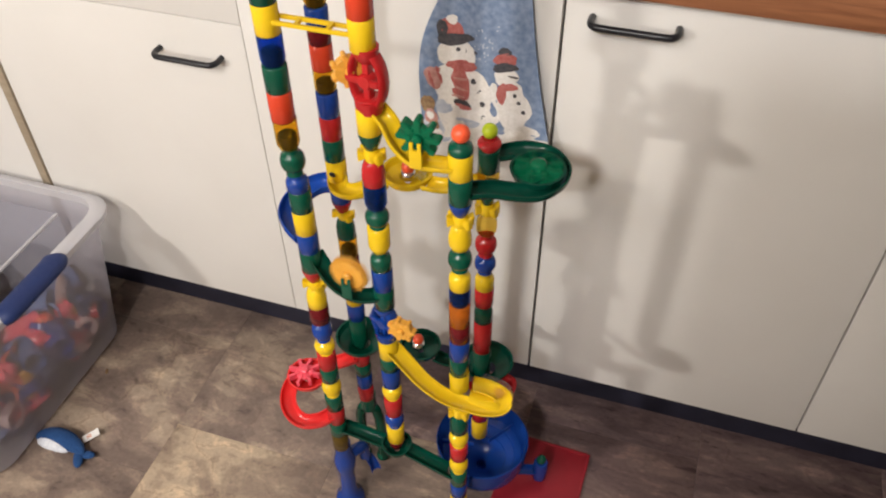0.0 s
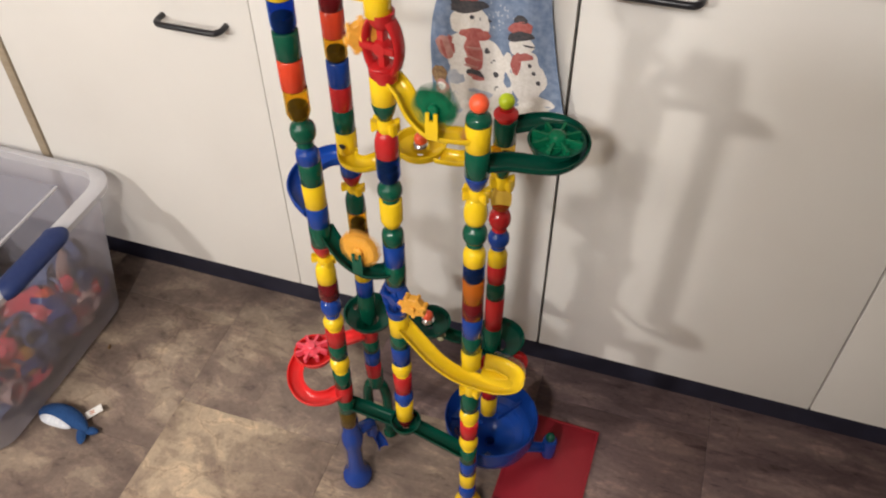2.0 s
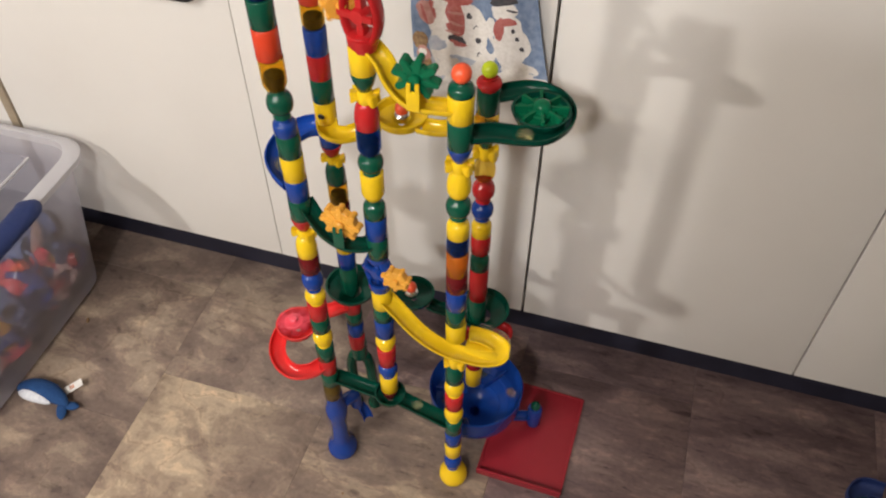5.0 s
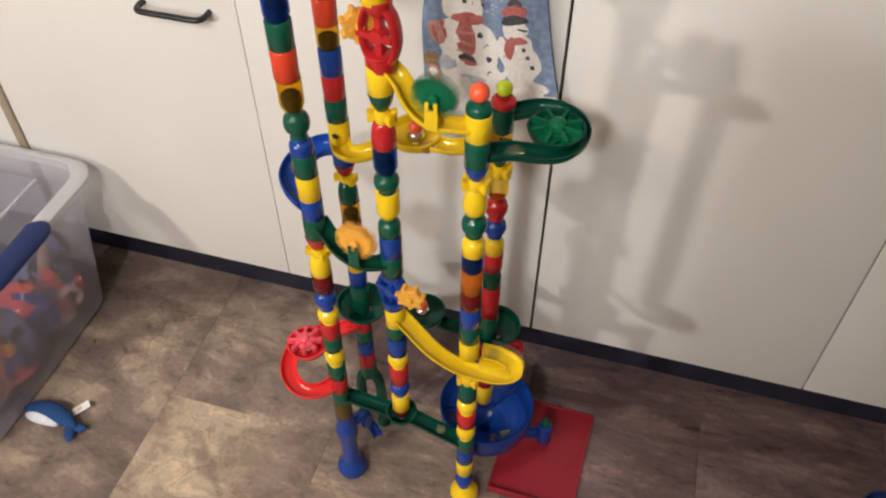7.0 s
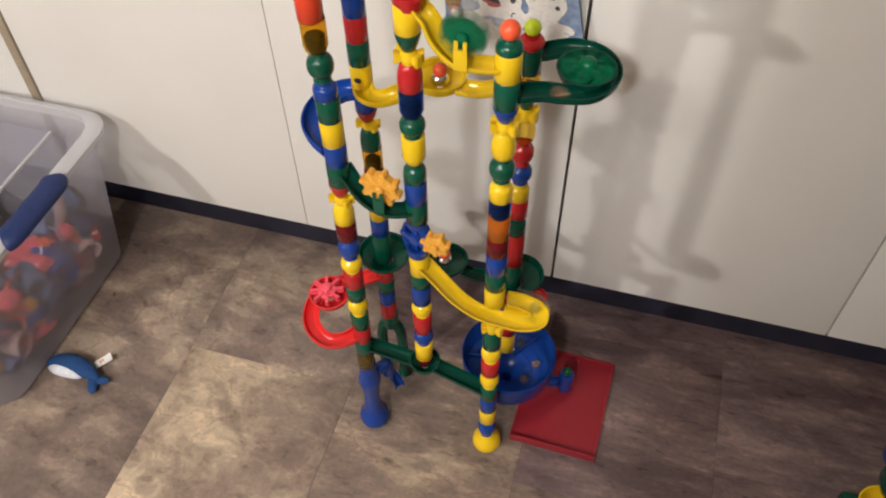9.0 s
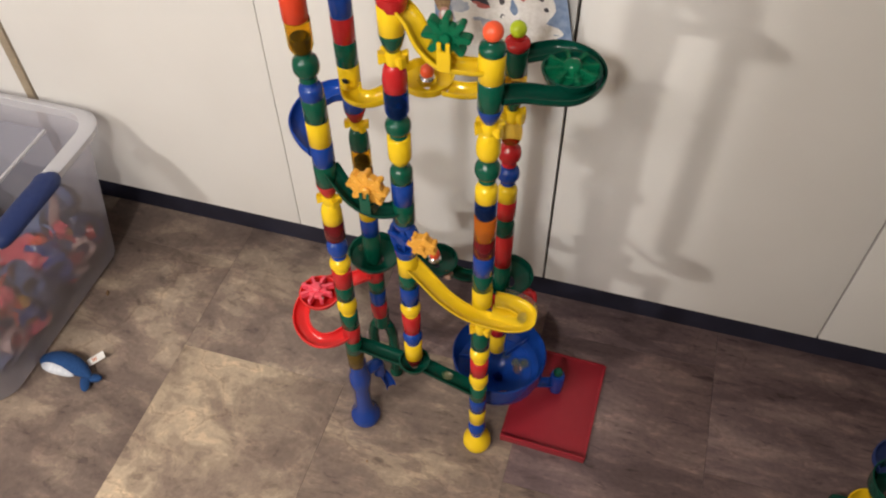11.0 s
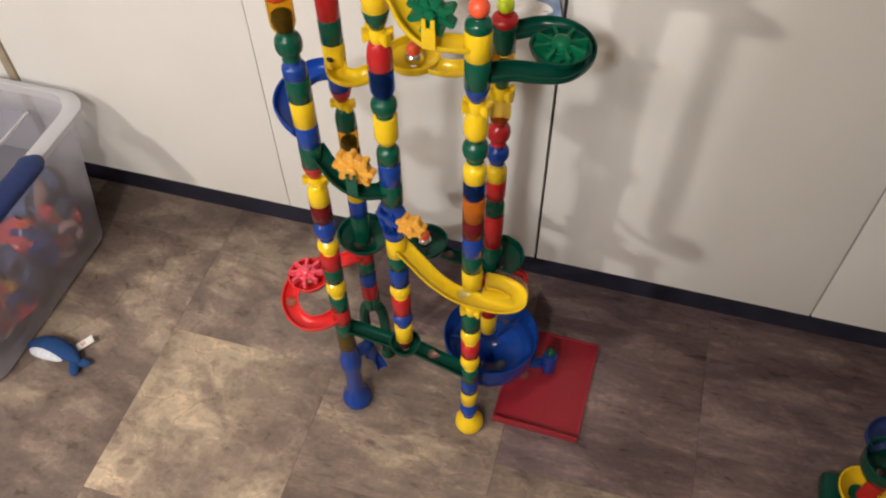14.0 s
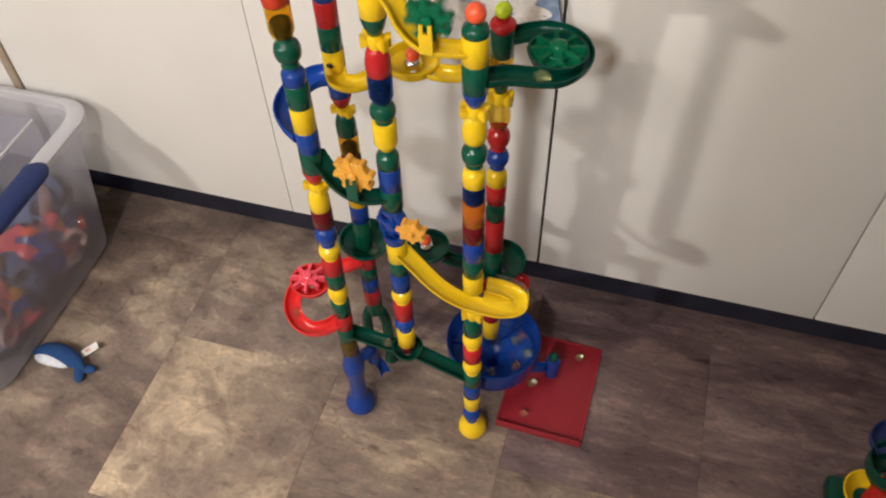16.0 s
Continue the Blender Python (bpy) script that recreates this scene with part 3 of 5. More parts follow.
def paddle_wheel(parent, at, rot, r, blades, mat, label, width=0.010, disc=0.5, thick=1.6, body=0.0014):
    """A toothed wheel: hub with a side disc, and blades that widen outward."""
    hub = joined(lathe([(0, -width * 0.7), (r * 0.24, -width * 0.7), (r * 0.24, width * 0.7), (r * 0.18, width * 0.85), (0, width * 0.85)], 16),
                 lathe([(0, -body), (r * disc - 0.0006, -body), (r * disc, 0.0006 - body), (r * disc, body - 0.0006), (r * disc - 0.0006, body), (0, body)], 24))
    wheel = part("paddle_wheel", hub, mat, parent, label, at=L(*at), rot=rot, angle=30)
    b = bm_box(r * 0.15, -0.0012, -width / 2, r * 0.93, 0.0012, width / 2)
    for v in b.verts:
        if v.co.x > r * 0.6:
            v.co.y *= thick
    bmesh.ops.bevel(b, geom=[e for e in b.edges if min(v.co.x for v in e.verts) > r * 0.6], offset=0.0009, segments=3, affect="EDGES")
    if thick > 2.4:      # petals with round ends
        b.free()
        half = min(0.155 * r, 0.0038)
        edge = [(0.3 * r, -half), (r - half, -half)] + [(r - half + half * math.sin(a), -half * math.cos(a)) for a in (math.pi * k / 8 for k in range(1, 8))] + [(r - half, half), (0.3 * r, half)]
        b = bmesh.new()
        low, high = ([b.verts.new((x, y * 0.96, z)) for x, y in edge] for z in (-width / 2, width / 2))
        b.faces.new(low[::-1])
        b.faces.new(high)
        for k in range(len(edge)):
            b.faces.new((low[k], low[(k + 1) % len(edge)], high[(k + 1) % len(edge)], high[k]))
        bmesh.ops.bevel(b, geom=[e for e in b.edges if abs(e.verts[0].co.z - e.verts[1].co.z) < 1e-6], offset=0.0009, segments=2, affect="EDGES")
    blade = mesh("blade", b, mat)
    for k in range(blades):
        part("blade", blade, mat, wheel, rot=Matrix.Rotation(2 * math.pi * k / blades, 4, "Z"))
    return wheel


UPRIGHT = Matrix.Rotation(radians(90), 4, "X")      # wheel axle along y
FLAT = Matrix.Identity(4)                            # wheel axle along z

# blue foot of one column: a flared foot, a straight leg and a side spout
foot = joined(lathe([(0, 0), (0.0200, 0), (0.0238, 0.003), (0.0254, 0.012), (0.0236, 0.022), (0.0182, 0.031), (0.0150, 0.041), (0.0136, 0.056), (0.0132, 0.078), (0.0134, 0.096), (0.0144, 0.112), (0.0168, 0.126), (0.0178, 0.138), (0.0174, 0.149), (0.0156, 0.160), (0.0140, 0.166), (0.0134, 0.172), (0.0134, 0.197), (0, 0.199)]),
              sweep([(0.004, 0.006, 0.150), (0.013, 0.022, 0.148), (0.017, 0.034, 0.135), (0.018, 0.036, 0.108)], round_section(0.0105), 6),
              sweep([(0.017, 0.036, 0.114), (0.023, 0.040, 0.096), (0.032, 0.038, 0.078), (0.037, 0.034, 0.066)], trough_section(0.0085, 0.0016, 0.002), 6))
part("foot", moved(foot, Matrix.Diagonal((1, 1, 0.893, 1))), BLUE, run, "blue flared foot with a side spout", at=L0(C1[0] - 0.008, C1[1] + 0.016, 0))
# yellow round foot
part("foot", lathe([(0, 0), (0.016, 0), (0.0215, 0.004), (0.0235, 0.013), (0.0220, 0.023), (0.0170, 0.032), (0.0120, 0.038), (0.0108, 0.046), (0.0108, 0.060), (0, 0.060)]), YELLOW, run, "yellow ball-shaped foot", at=L0(C4[0] - 0.003, C4[1] + 0.0185, 0))
# green arch under the back column
arch = joined(sweep([(-0.0165, -0.003, 0.0), (-0.0165, -0.003, 0.09), (-0.0155, -0.003, 0.135), (-0.008, -0.001, 0.160), (0.006, 0.001, 0.160), (0.0140, 0.002, 0.135), (0.0160, 0.003, 0.09), (0.0160, 0.003, 0.0)], round_section(0.0090), 8),
              lathe([(0, 0.155), (R, 0.158), (R, 0.196), (0, 0.197)]),
              moved(lathe([(0, 0), (0.012, 0), (0.012, 0.006), (0.009, 0.012), (0, 0.013)]), Matrix.Translation((-0.0165, -0.003, 0))),
              moved(lathe([(0, 0), (0.012, 0), (0.012, 0.006), (0.009, 0.012), (0, 0.013)]), Matrix.Translation((0.0160, 0.003, 0))))
part("arch_foot", moved(arch, Matrix.Diagonal((1, 1, 0.925, 1))), GREEN, run, "green arch-shaped foot", at=L0(C2[0] - 0.005, C2[1] + 0.0150, 0))

# ladder bridge between two columns near the top
bms = []
for dy in (-0.007, 0.007):
    bms.append(sweep([L(C1[0] + 0.004, C1[1] + dy, 0.921), L(-0.28, 0.73 + dy, 0.919), L(C3[0] - 0.008, C3[1] + dy, 0.917)], [(-0.0016, 0.002), (0.0016, 0.002), (0.0016, -0.002), (-0.0016, -0.002)], 4))
for x in (-0.295, -0.262):
    bms.append(bm_box(x - BASE.x - 0.0016, 0.7305 - 0.008 - BASE.y, 0.9175, x - BASE.x + 0.0016, 0.7305 + 0.008 - BASE.y, 0.9215))
part("bridge", joined(*bms), YELLOW, run, "thin yellow ladder bridge")

# red hoop cage with an orange wheel
def hoop_cage(at, rx, rz, mat, label, turn):
    """An oval hoop on the column with an upright, a crossbar and a collar at each end."""
    hoop = bmesh.new()
    rings = []
    for k in range(40):
        a = 2 * math.pi * k / 40
        out = Vector((math.cos(a) / rx, 0, math.sin(a) / rz)).normalized()
        rings.append([hoop.verts.new(Vector((rx * math.cos(a), 0, rz * math.sin(a))) + out * (0.0038 * math.cos(q)) + Vector((0, 0.0085 * math.sin(q), 0))) for q in (2 * math.pi * n / 12 for n in range(12))])
    for k in range(40):
        c, d = rings[k], rings[(k + 1) % 40]
        for n in range(12):
            hoop.faces.new((c[n], c[(n + 1) % 12], d[(n + 1) % 12], d[n]))
    bmesh.ops.recalc_face_normals(hoop, faces=hoop.faces)
    cage = part("wheel_cage", moved(hoop, turn), mat, run, label, at=at)
    part("upright", bm_box(-0.0036, -0.0050, -rz + 0.002, 0.0036, 0.0050, rz - 0.002, 0.0014), mat, cage, rot=turn)
    part("crossbar", bm_box(-rx - 0.004, -0.0085, -0.0036, rx - 0.002, -0.0035, 0.0036, 0.0014), mat, cage, rot=turn)
    part("hub", moved(lathe([(0, -0.006), (0.0068, -0.006), (0.0082, -0.0045), (0.0082, 0.0060), (0.0068, 0.0090), (0, 0.0094)], 20), UPRIGHT), mat, cage, rot=turn)
    part("crown", lathe([(0, 0.62 * rz), (0.008, 0.64 * rz), (0.0118, 0.80 * rz), (R, rz), (R, rz + 0.004), (0, rz + 0.004)], 24), mat, cage)
    part("collar", lathe([(0.0085, -rz - 0.004), (R, -rz - 0.004), (R * 1.12, -rz + 0.004), (R * 1.12, -rz + 0.010), (0.0110, -rz + 0.010), (0.0085, -rz + 0.004), (0.0085, -rz - 0.004)], 24), mat, cage)
    return cage


hoop_cage(L(C3[0] + 0.003, C3[1], 0.868), 0.0180, 0.0320, RED, "red open hoop cage", Matrix.Rotation(radians(-12), 4, "Z"))
wheel_top = paddle_wheel(run, (-0.2515, 0.738, 0.872), Matrix.Rotation(radians(35), 4, "Z") @ UPRIGHT, 0.0190, 7, ORANGE, "orange toothed wheel", 0.011, 0.78, 3.0, 0.0050)

# upper yellow slide with the green wheel
slide = track("slide", [(-0.222, 0.733, 0.836), (-0.208, 0.727, 0.826), (-0.196, 0.722, 0.806), (-0.178, 0.720, 0.792), (-0.152, 0.724, 0.789), (-0.139, 0.728, 0.788)], YELLOW, "yellow slide", 0.0115, 0.003)
for s in (-0.0125, 0.0125):
    part("fork", joined(bm_box(-0.0065, -0.0012, -0.014, 0.0065, 0.0012, 0.008, 0.0005), bm_box(-0.0062, -0.0013, 0.006, -0.0022, 0.0013, 0.017, 0.0005), bm_box(0.0022, -0.0013, 0.006, 0.0062, 0.0013, 0.017, 0.0005)), YELLOW, slide, "yellow wheel fork", at=L(-0.174, 0.721 + s, 0.803))
wheel_green = paddle_wheel(run, (-0.174, 0.721, 0.820), UPRIGHT, 0.0235, 8, GREEN_CLEAR, "green paddle wheel", 0.012, 0.60, 3.0, 0.0045)

# black disc imitating the dark inside of a hole, where the track meets the back column
part("opening", moved(lathe([(0, -0.0010), (0.0040, -0.0010), (0.0046, 0), (0.0040, 0.0004), (0, 0.0004)], 18), pose(0, 0, 0, 90, 0, -6) @ Matrix.Diagonal((1, 0.8, 1, 1))), BLACK, run, "black disc imitating the dark hole in the yellow tube", at=L(C2[0] - 0.0030, C2[1] - R - 0.0006, 0.667))

# yellow track from the back column over the bell dish to the far one
track("track", [(-0.133, 0.822, 0.698), (-0.155, 0.818, 0.690), (-0.180, 0.815, 0.683), (-0.205, 0.818, 0.679)], YELLOW, "yellow curved track", 0.012, 0.005)
dish((-0.231, 0.830, 0.677), 0.031, 0.012, YELLOW, "yellow bell dish", hole=0.0035)
track("track", [(-0.255, 0.815, 0.673), (-0.272, 0.800, 0.669), (-0.290, 0.793, 0.664), (-0.308, 0.797, 0.662), (-0.318, 0.812, 0.662)], YELLOW, "yellow curved track with a cup end", 0.0125, 0.006)


def bell(at):
    b = part("bell", lathe([(0, 0), (0.0105, 0), (0.0115, 0.002), (0.0105, 0.006), (0.0080, 0.010), (0.0055, 0.011), (0, 0.011)], 24), CHROME, run, "small chrome bell", at=L(*at))
    part("knob", lathe([(0, 0.010), (0.0072, 0.010), (0.0082, 0.014), (0.0072, 0.019), (0.0040, 0.0225), (0, 0.023)], 20), NEON_ORANGE, b, "red bell knob")


bell((-0.231, 0.832, 0.671))
bell((-0.230, 0.836, 0.346))

# green U-track with the flat wheel at its turn
u = [(C4[0] + 0.008, C4[1] + 0.006, 0.752), (-0.104, 0.749, 0.748), (-0.080, 0.757, 0.744), (-0.058, 0.768, 0.741), (-0.045, 0.794, 0.738), (-0.047, 0.822, 0.735), (-0.063, 0.845, 0.732), (-0.090, 0.853, 0.729), (C5[0] + 0.008, C5[1] + 0.012, 0.725)]
track("u_track", u, TRACK_GREEN, "green U-shaped track", 0.0125, 0.006, 6)
dish((-0.0675, 0.800, 0.741), 0.0300, 0.009, TRACK_GREEN, "green dish of the U-track", hole=0.004)
wheel_flat = paddle_wheel(run, (-0.0672, 0.801, 0.745), FLAT, 0.0300, 8, GREEN_CLEAR, "green flat paddle wheel", 0.0100, 0.50, 1.6, 0.0010)
part("dome", lathe([(0, -0.008), (0.0275, -0.008), (0.0298, -0.002), (0.0285, -0.0015), (0.0265, -0.0040), (0.0150, -0.0040), (0.0104, -0.0030), (0.0096, 0.0062), (0.0078, 0.0094), (0.0044, 0.0108), (0, 0.0110)], 40), GREEN_CLEAR, wheel_flat, "green wheel bowl with a round hub")

# blue U-track behind
u = [(C2[0] - 0.006, C2[1] + 0.006, 0.640), (-0.350, 0.824, 0.637), (-0.363, 0.806, 0.635), (-0.367, 0.785, 0.633), (-0.361, 0.763, 0.633), (-0.346, 0.746, 0.633), (C1[0] - 0.006, C1[1] + 0.008, 0.632)]
track("u_track", u, BLUE_CLEAR, "blue U-shaped track", 0.0155, 0.010, 6)

# green slide with the orange wheel
slide = track("slide", [(C1[0] + 0.008, C1[1], 0.612), (-0.303, 0.722, 0.598), (-0.287, 0.718, 0.579), (-0.265, 0.718, 0.567), (-0.245, 0.725, 0.564), (C3[0] - 0.006, C3[1], 0.564)], TRACK_GREEN, "green slide", 0.0115, 0.003)
for s in (-0.0125, 0.0125):
    part("fork", joined(bm_box(-0.0065, -0.0012, -0.014, 0.0065, 0.0012, 0.008, 0.0005), bm_box(-0.0062, -0.0013, 0.006, -0.0022, 0.0013, 0.017, 0.0005), bm_box(0.0022, -0.0013, 0.006, 0.0062, 0.0013, 0.017, 0.0005)), GREEN, slide, "green wheel fork", at=L(-0.268, 0.719 + s, 0.585))
wheel_mid = paddle_wheel(run, (-0.268, 0.719, 0.601), Matrix.Rotation(radians(-5), 4, "Z") @ UPRIGHT, 0.0255, 8, ORANGE, "orange paddle wheel", 0.012, 0.78, 3.0, 0.0052)

# blue ring cage with the lower orange wheel
hoop_cage(L(C3[0] - 0.001, C3[1], 0.511), 0.0180, 0.0270, BLUE, "blue open hoop cage", Matrix.Rotation(radians(-25), 4, "Z"))
wheel_low = paddle_wheel(run, (-0.206, 0.720, 0.520), Matrix.Rotation(radians(0), 4, "Z") @ UPRIGHT, 0.0190, 7, ORANGE, "orange toothed wheel", 0.011, 0.78, 3.0, 0.0050)

# yellow ramp with a turning end
track("ramp", [(C3[0] + 0.008, C3[1] - 0.004, 0.466), (-0.205, 0.724, 0.450), (-0.178, 0.718, 0.427), (-0.150, 0.717, 0.409), (-0.120, 0.720, 0.399), (-0.095, 0.7235, 0.395), (-0.077, 0.733, 0.394), (-0.079, 0.748, 0.396), (-0.098, 0.753, 0.400), (-0.118, 0.748, 0.408)], YELLOW, "glossy yellow ramp with a turning end", 0.0128, 0.002, 8, 0.55)

part("ridge", sweep([L(-0.122, 0.7365, 0.396), L(-0.108, 0.7368, 0.393), L(-0.092, 0.7372, 0.390), L(-0.080, 0.7375, 0.386)], [(0.0110 * math.cos(a), 0.0045 * math.sin(a)) for a in (2 * math.pi * k / 12 for k in range(12))], 6), YELLOW, run, "yellow ridge between the ramp's channels")

# clear guard behind the ramp's end
CLEAR = plastic("clear_plastic", (0.95, 0.95, 0.95), 0.04, 0.95)
part("guard", sweep([L(-0.112, 0.7665, 0.403), L(-0.094, 0.7675, 0.400), L(-0.074, 0.762, 0.399), L(-0.0645, 0.748, 0.398), L(-0.0635, 0.735, 0.398)], [(-0.0006, 0.007), (0.0006, 0.007), (0.0006, -0.005), (-0.0006, -0.005)], 6), CLEAR, run, "clear plastic guard")

# green double dish track
dish((C2[0] + 0.002, C2[1] + 0.002, 0.342), 0.038, 0.012, TRACK_GREEN, "green dish round the column", hole=0.0126)
dish((-0.228, 0.840, 0.340), 0.030, 0.010, TRACK_GREEN, "green bell dish", hole=0.004)
track("track", [(-0.292, 0.838, 0.340), (-0.275, 0.846, 0.338), (-0.256, 0.846, 0.336)], TRACK_GREEN, "green link track", 0.011, 0.004)
track("track", [(-0.203, 0.835, 0.334), (-0.185, 0.833, 0.332), (-0.168, 0.838, 0.330), (-0.155, 0.848, 0.328)], TRACK_GREEN, "green link track", 0.011, 0.004)
dish((C5[0] + 0.004, C5[1] + 0.018, 0.332), 0.038, 0.012, TRACK_GREEN, "green dish round the column", hole=0.0126)
track("track", [(C5[0] - 0.012, C5[1] - 0.006, 0.316), (-0.120, 0.800, 0.314), (-0.098, 0.806, 0.312), (-0.088, 0.822, 0.310), (-0.092, 0.842, 0.307), (C5[0] + 0.010, C5[1] + 0.008, 0.304)], RED, "red curved track", 0.011, 0.004)

# red U-track with the pink wheel
u = [(C2[0] - 0.008, C2[1] - 0.006, 0.303), (-0.350, 0.803, 0.301), (-0.374, 0.793, 0.299), (-0.394, 0.775, 0.297), (-0.403, 0.750, 0.294), (-0.399, 0.724, 0.290), (-0.384, 0.705, 0.287), (-0.363, 0.698, 0.284), (-0.342, 0.707, 0.282), (C1[0] - 0.006, C1[1] - 0.003, 0.281)]
TRACK_RED = plastic("bright_red_plastic", (0.82, 0.035, 0.035), 0.16)
track("u_track", u, TRACK_RED, "red U-shaped track", 0.0122, 0.006, 6)
dish((-0.385, 0.766, 0.298), 0.0300, 0.010, TRACK_RED, "red dish of the U-track", hole=0.004)
wheel_red = paddle_wheel(run, (-0.389, 0.766, 0.306), FLAT, 0.0270, 8, PINK, "pink-red flat paddle wheel", 0.010, 0.52, 2.0, 0.003)

# lower green track through a small dish
track("track", [(C1[0] + 0.009, C1[1] + 0.002, 0.250), (-0.295, 0.732, 0.242), (-0.250, 0.733, 0.232)], TRACK_GREEN, "green straight track", 0.0125, 0.004)
dish((C3[0], C3[1], 0.231), 0.0225, 0.009, TRACK_GREEN, "green small dish", hole=0.005)
track("track", [(-0.218, 0.733, 0.230), (-0.180, 0.731, 0.217), (C4[0] - 0.008, C4[1], 0.205)], TRACK_GREEN, "green straight track", 0.0125, 0.004)

# blue swirl bowl, its spout and the little cup with a green knob
bowl = part("swirl_bowl", lathe([(0.008, 0.078), (0.010, 0.062), (0.040, 0.084), (0.060, 0.098), (0.0700, 0.106), (0.0745, 0.122), (0.0760, 0.154), (0.0745, 0.156), (0.0715, 0.132), (0.0665, 0.1225), (0.0655, 0.1195), (0.0555, 0.1130), (0.0545, 0.1105), (0.0410, 0.1030), (0.0400, 0.1005), (0.0260, 0.0935), (0.012, 0.084), (0.008, 0.078)], 48), BOWL_BLUE, run, "clear blue swirl bowl", at=L0(C5[0] + 0.002, C5[1] + 0.0175, -0.0216), angle=30)
part("post", lathe([(0, 0), (0.020, 0), (0.020, 0.006), (R, 0.014), (R, 0.040), (0, 0.040)]), BLUE, run, "blue bowl post", at=L0(C5[0] + 0.002, C5[1] + 0.0175, 0))
part("rib", bm_box(-0.0012, 0.014, -0.006, 0.0012, 0.066, 0.004), BOWL_BLUE, bowl, "blue bowl rib", at=(0, 0, 0.135), rot=Matrix.Rotation(radians(-35), 4, "Z"))
part("rib", bm_box(-0.0012, 0.014, -0.006, 0.0012, 0.066, 0.004), BOWL_BLUE, bowl, "blue bowl rib", at=(0, 0, 0.135), rot=Matrix.Rotation(radians(100), 4, "Z"))
cup = part("cup", lathe([(0, 0.034), (0.0115, 0.034), (0.0125, 0.037), (0.0125, 0.078), (0.0105, 0.082), (0, 0.082)]), BLUE, run, "blue cup at the end of the spout", at=L0(-0.031, 0.880, -0.0235))
part("knob", lathe([(0, 0.081), (0.007, 0.081), (0.0085, 0.086), (0.007, 0.092), (0.003, 0.095), (0, 0.0955)], 18), GREEN, cup, "green knob")
track("spout", [(-0.105, 0.838, 0.064), (-0.085, 0.846, 0.061), (-0.060, 0.855, 0.058), (-0.038, 0.863, 0.055)], BLUE, "blue spout", 0.0095, 0.004)

# ---- loose things ----
def sphere(r, seg=20):
    return lathe([(0, -r)] + [(r * math.cos(a), r * math.sin(a)) for a in (-math.pi / 2 + math.pi * k / 12 for k in range(1, 12))] + [(0, r)], seg)


solid("ball", sphere(0.0098), NEON_ORANGE, "neon orange plastic ball on a column top", "ball", place=(C4[0], C4[1], 0.8262), group="balls on the columns")
solid("ball", sphere(0.0090), NEON_LIME, "neon lime plastic ball on a column top", "ball", place=(C5[0], C5[1], 0.7622), group="balls on the columns")


def tray():
    """A shallow red catch tray with a lip at the front and one side."""
    t = thing("catch_tray", (-0.028, 0.858, 0), "shallow matt red plastic catch tray on the floor", "tray")
    t.rotation_euler[2] = radians(-1.5)
    x0, x1, y0, y1 = -0.071, 0.071, -0.096, 0.096
    part("bottom", bm_box(x0, y0, 0, x1, y1, 0.005, 0.0012), TRAY_RED, t)
    part("lip", bm_box(x0, y0 - 0.001, 0.0052, x1, y0 + 0.003, 0.018, 0.001), TRAY_RED, t)
    part("lip", bm_box(x1 - 0.003, y0 + 0.0032, 0.0052, x1 + 0.001, y1, 0.0068, 0.0007), TRAY_RED, t)
    part("lip", bm_box(x0 - 0.001, y0 + 0.0032, 0.0052, x0 + 0.003, y1, 0.0068, 0.0007), TRAY_RED, t)
    part("lip", bm_box(x0 + 0.0032, y1 - 0.003, 0.0052, x1 - 0.0032, y1 + 0.001, 0.0068, 0.0007), TRAY_RED, t)


tray()


LEDGE = -0.970
LID = bin_plastic("thin_clear_lid_plastic", 0.16)


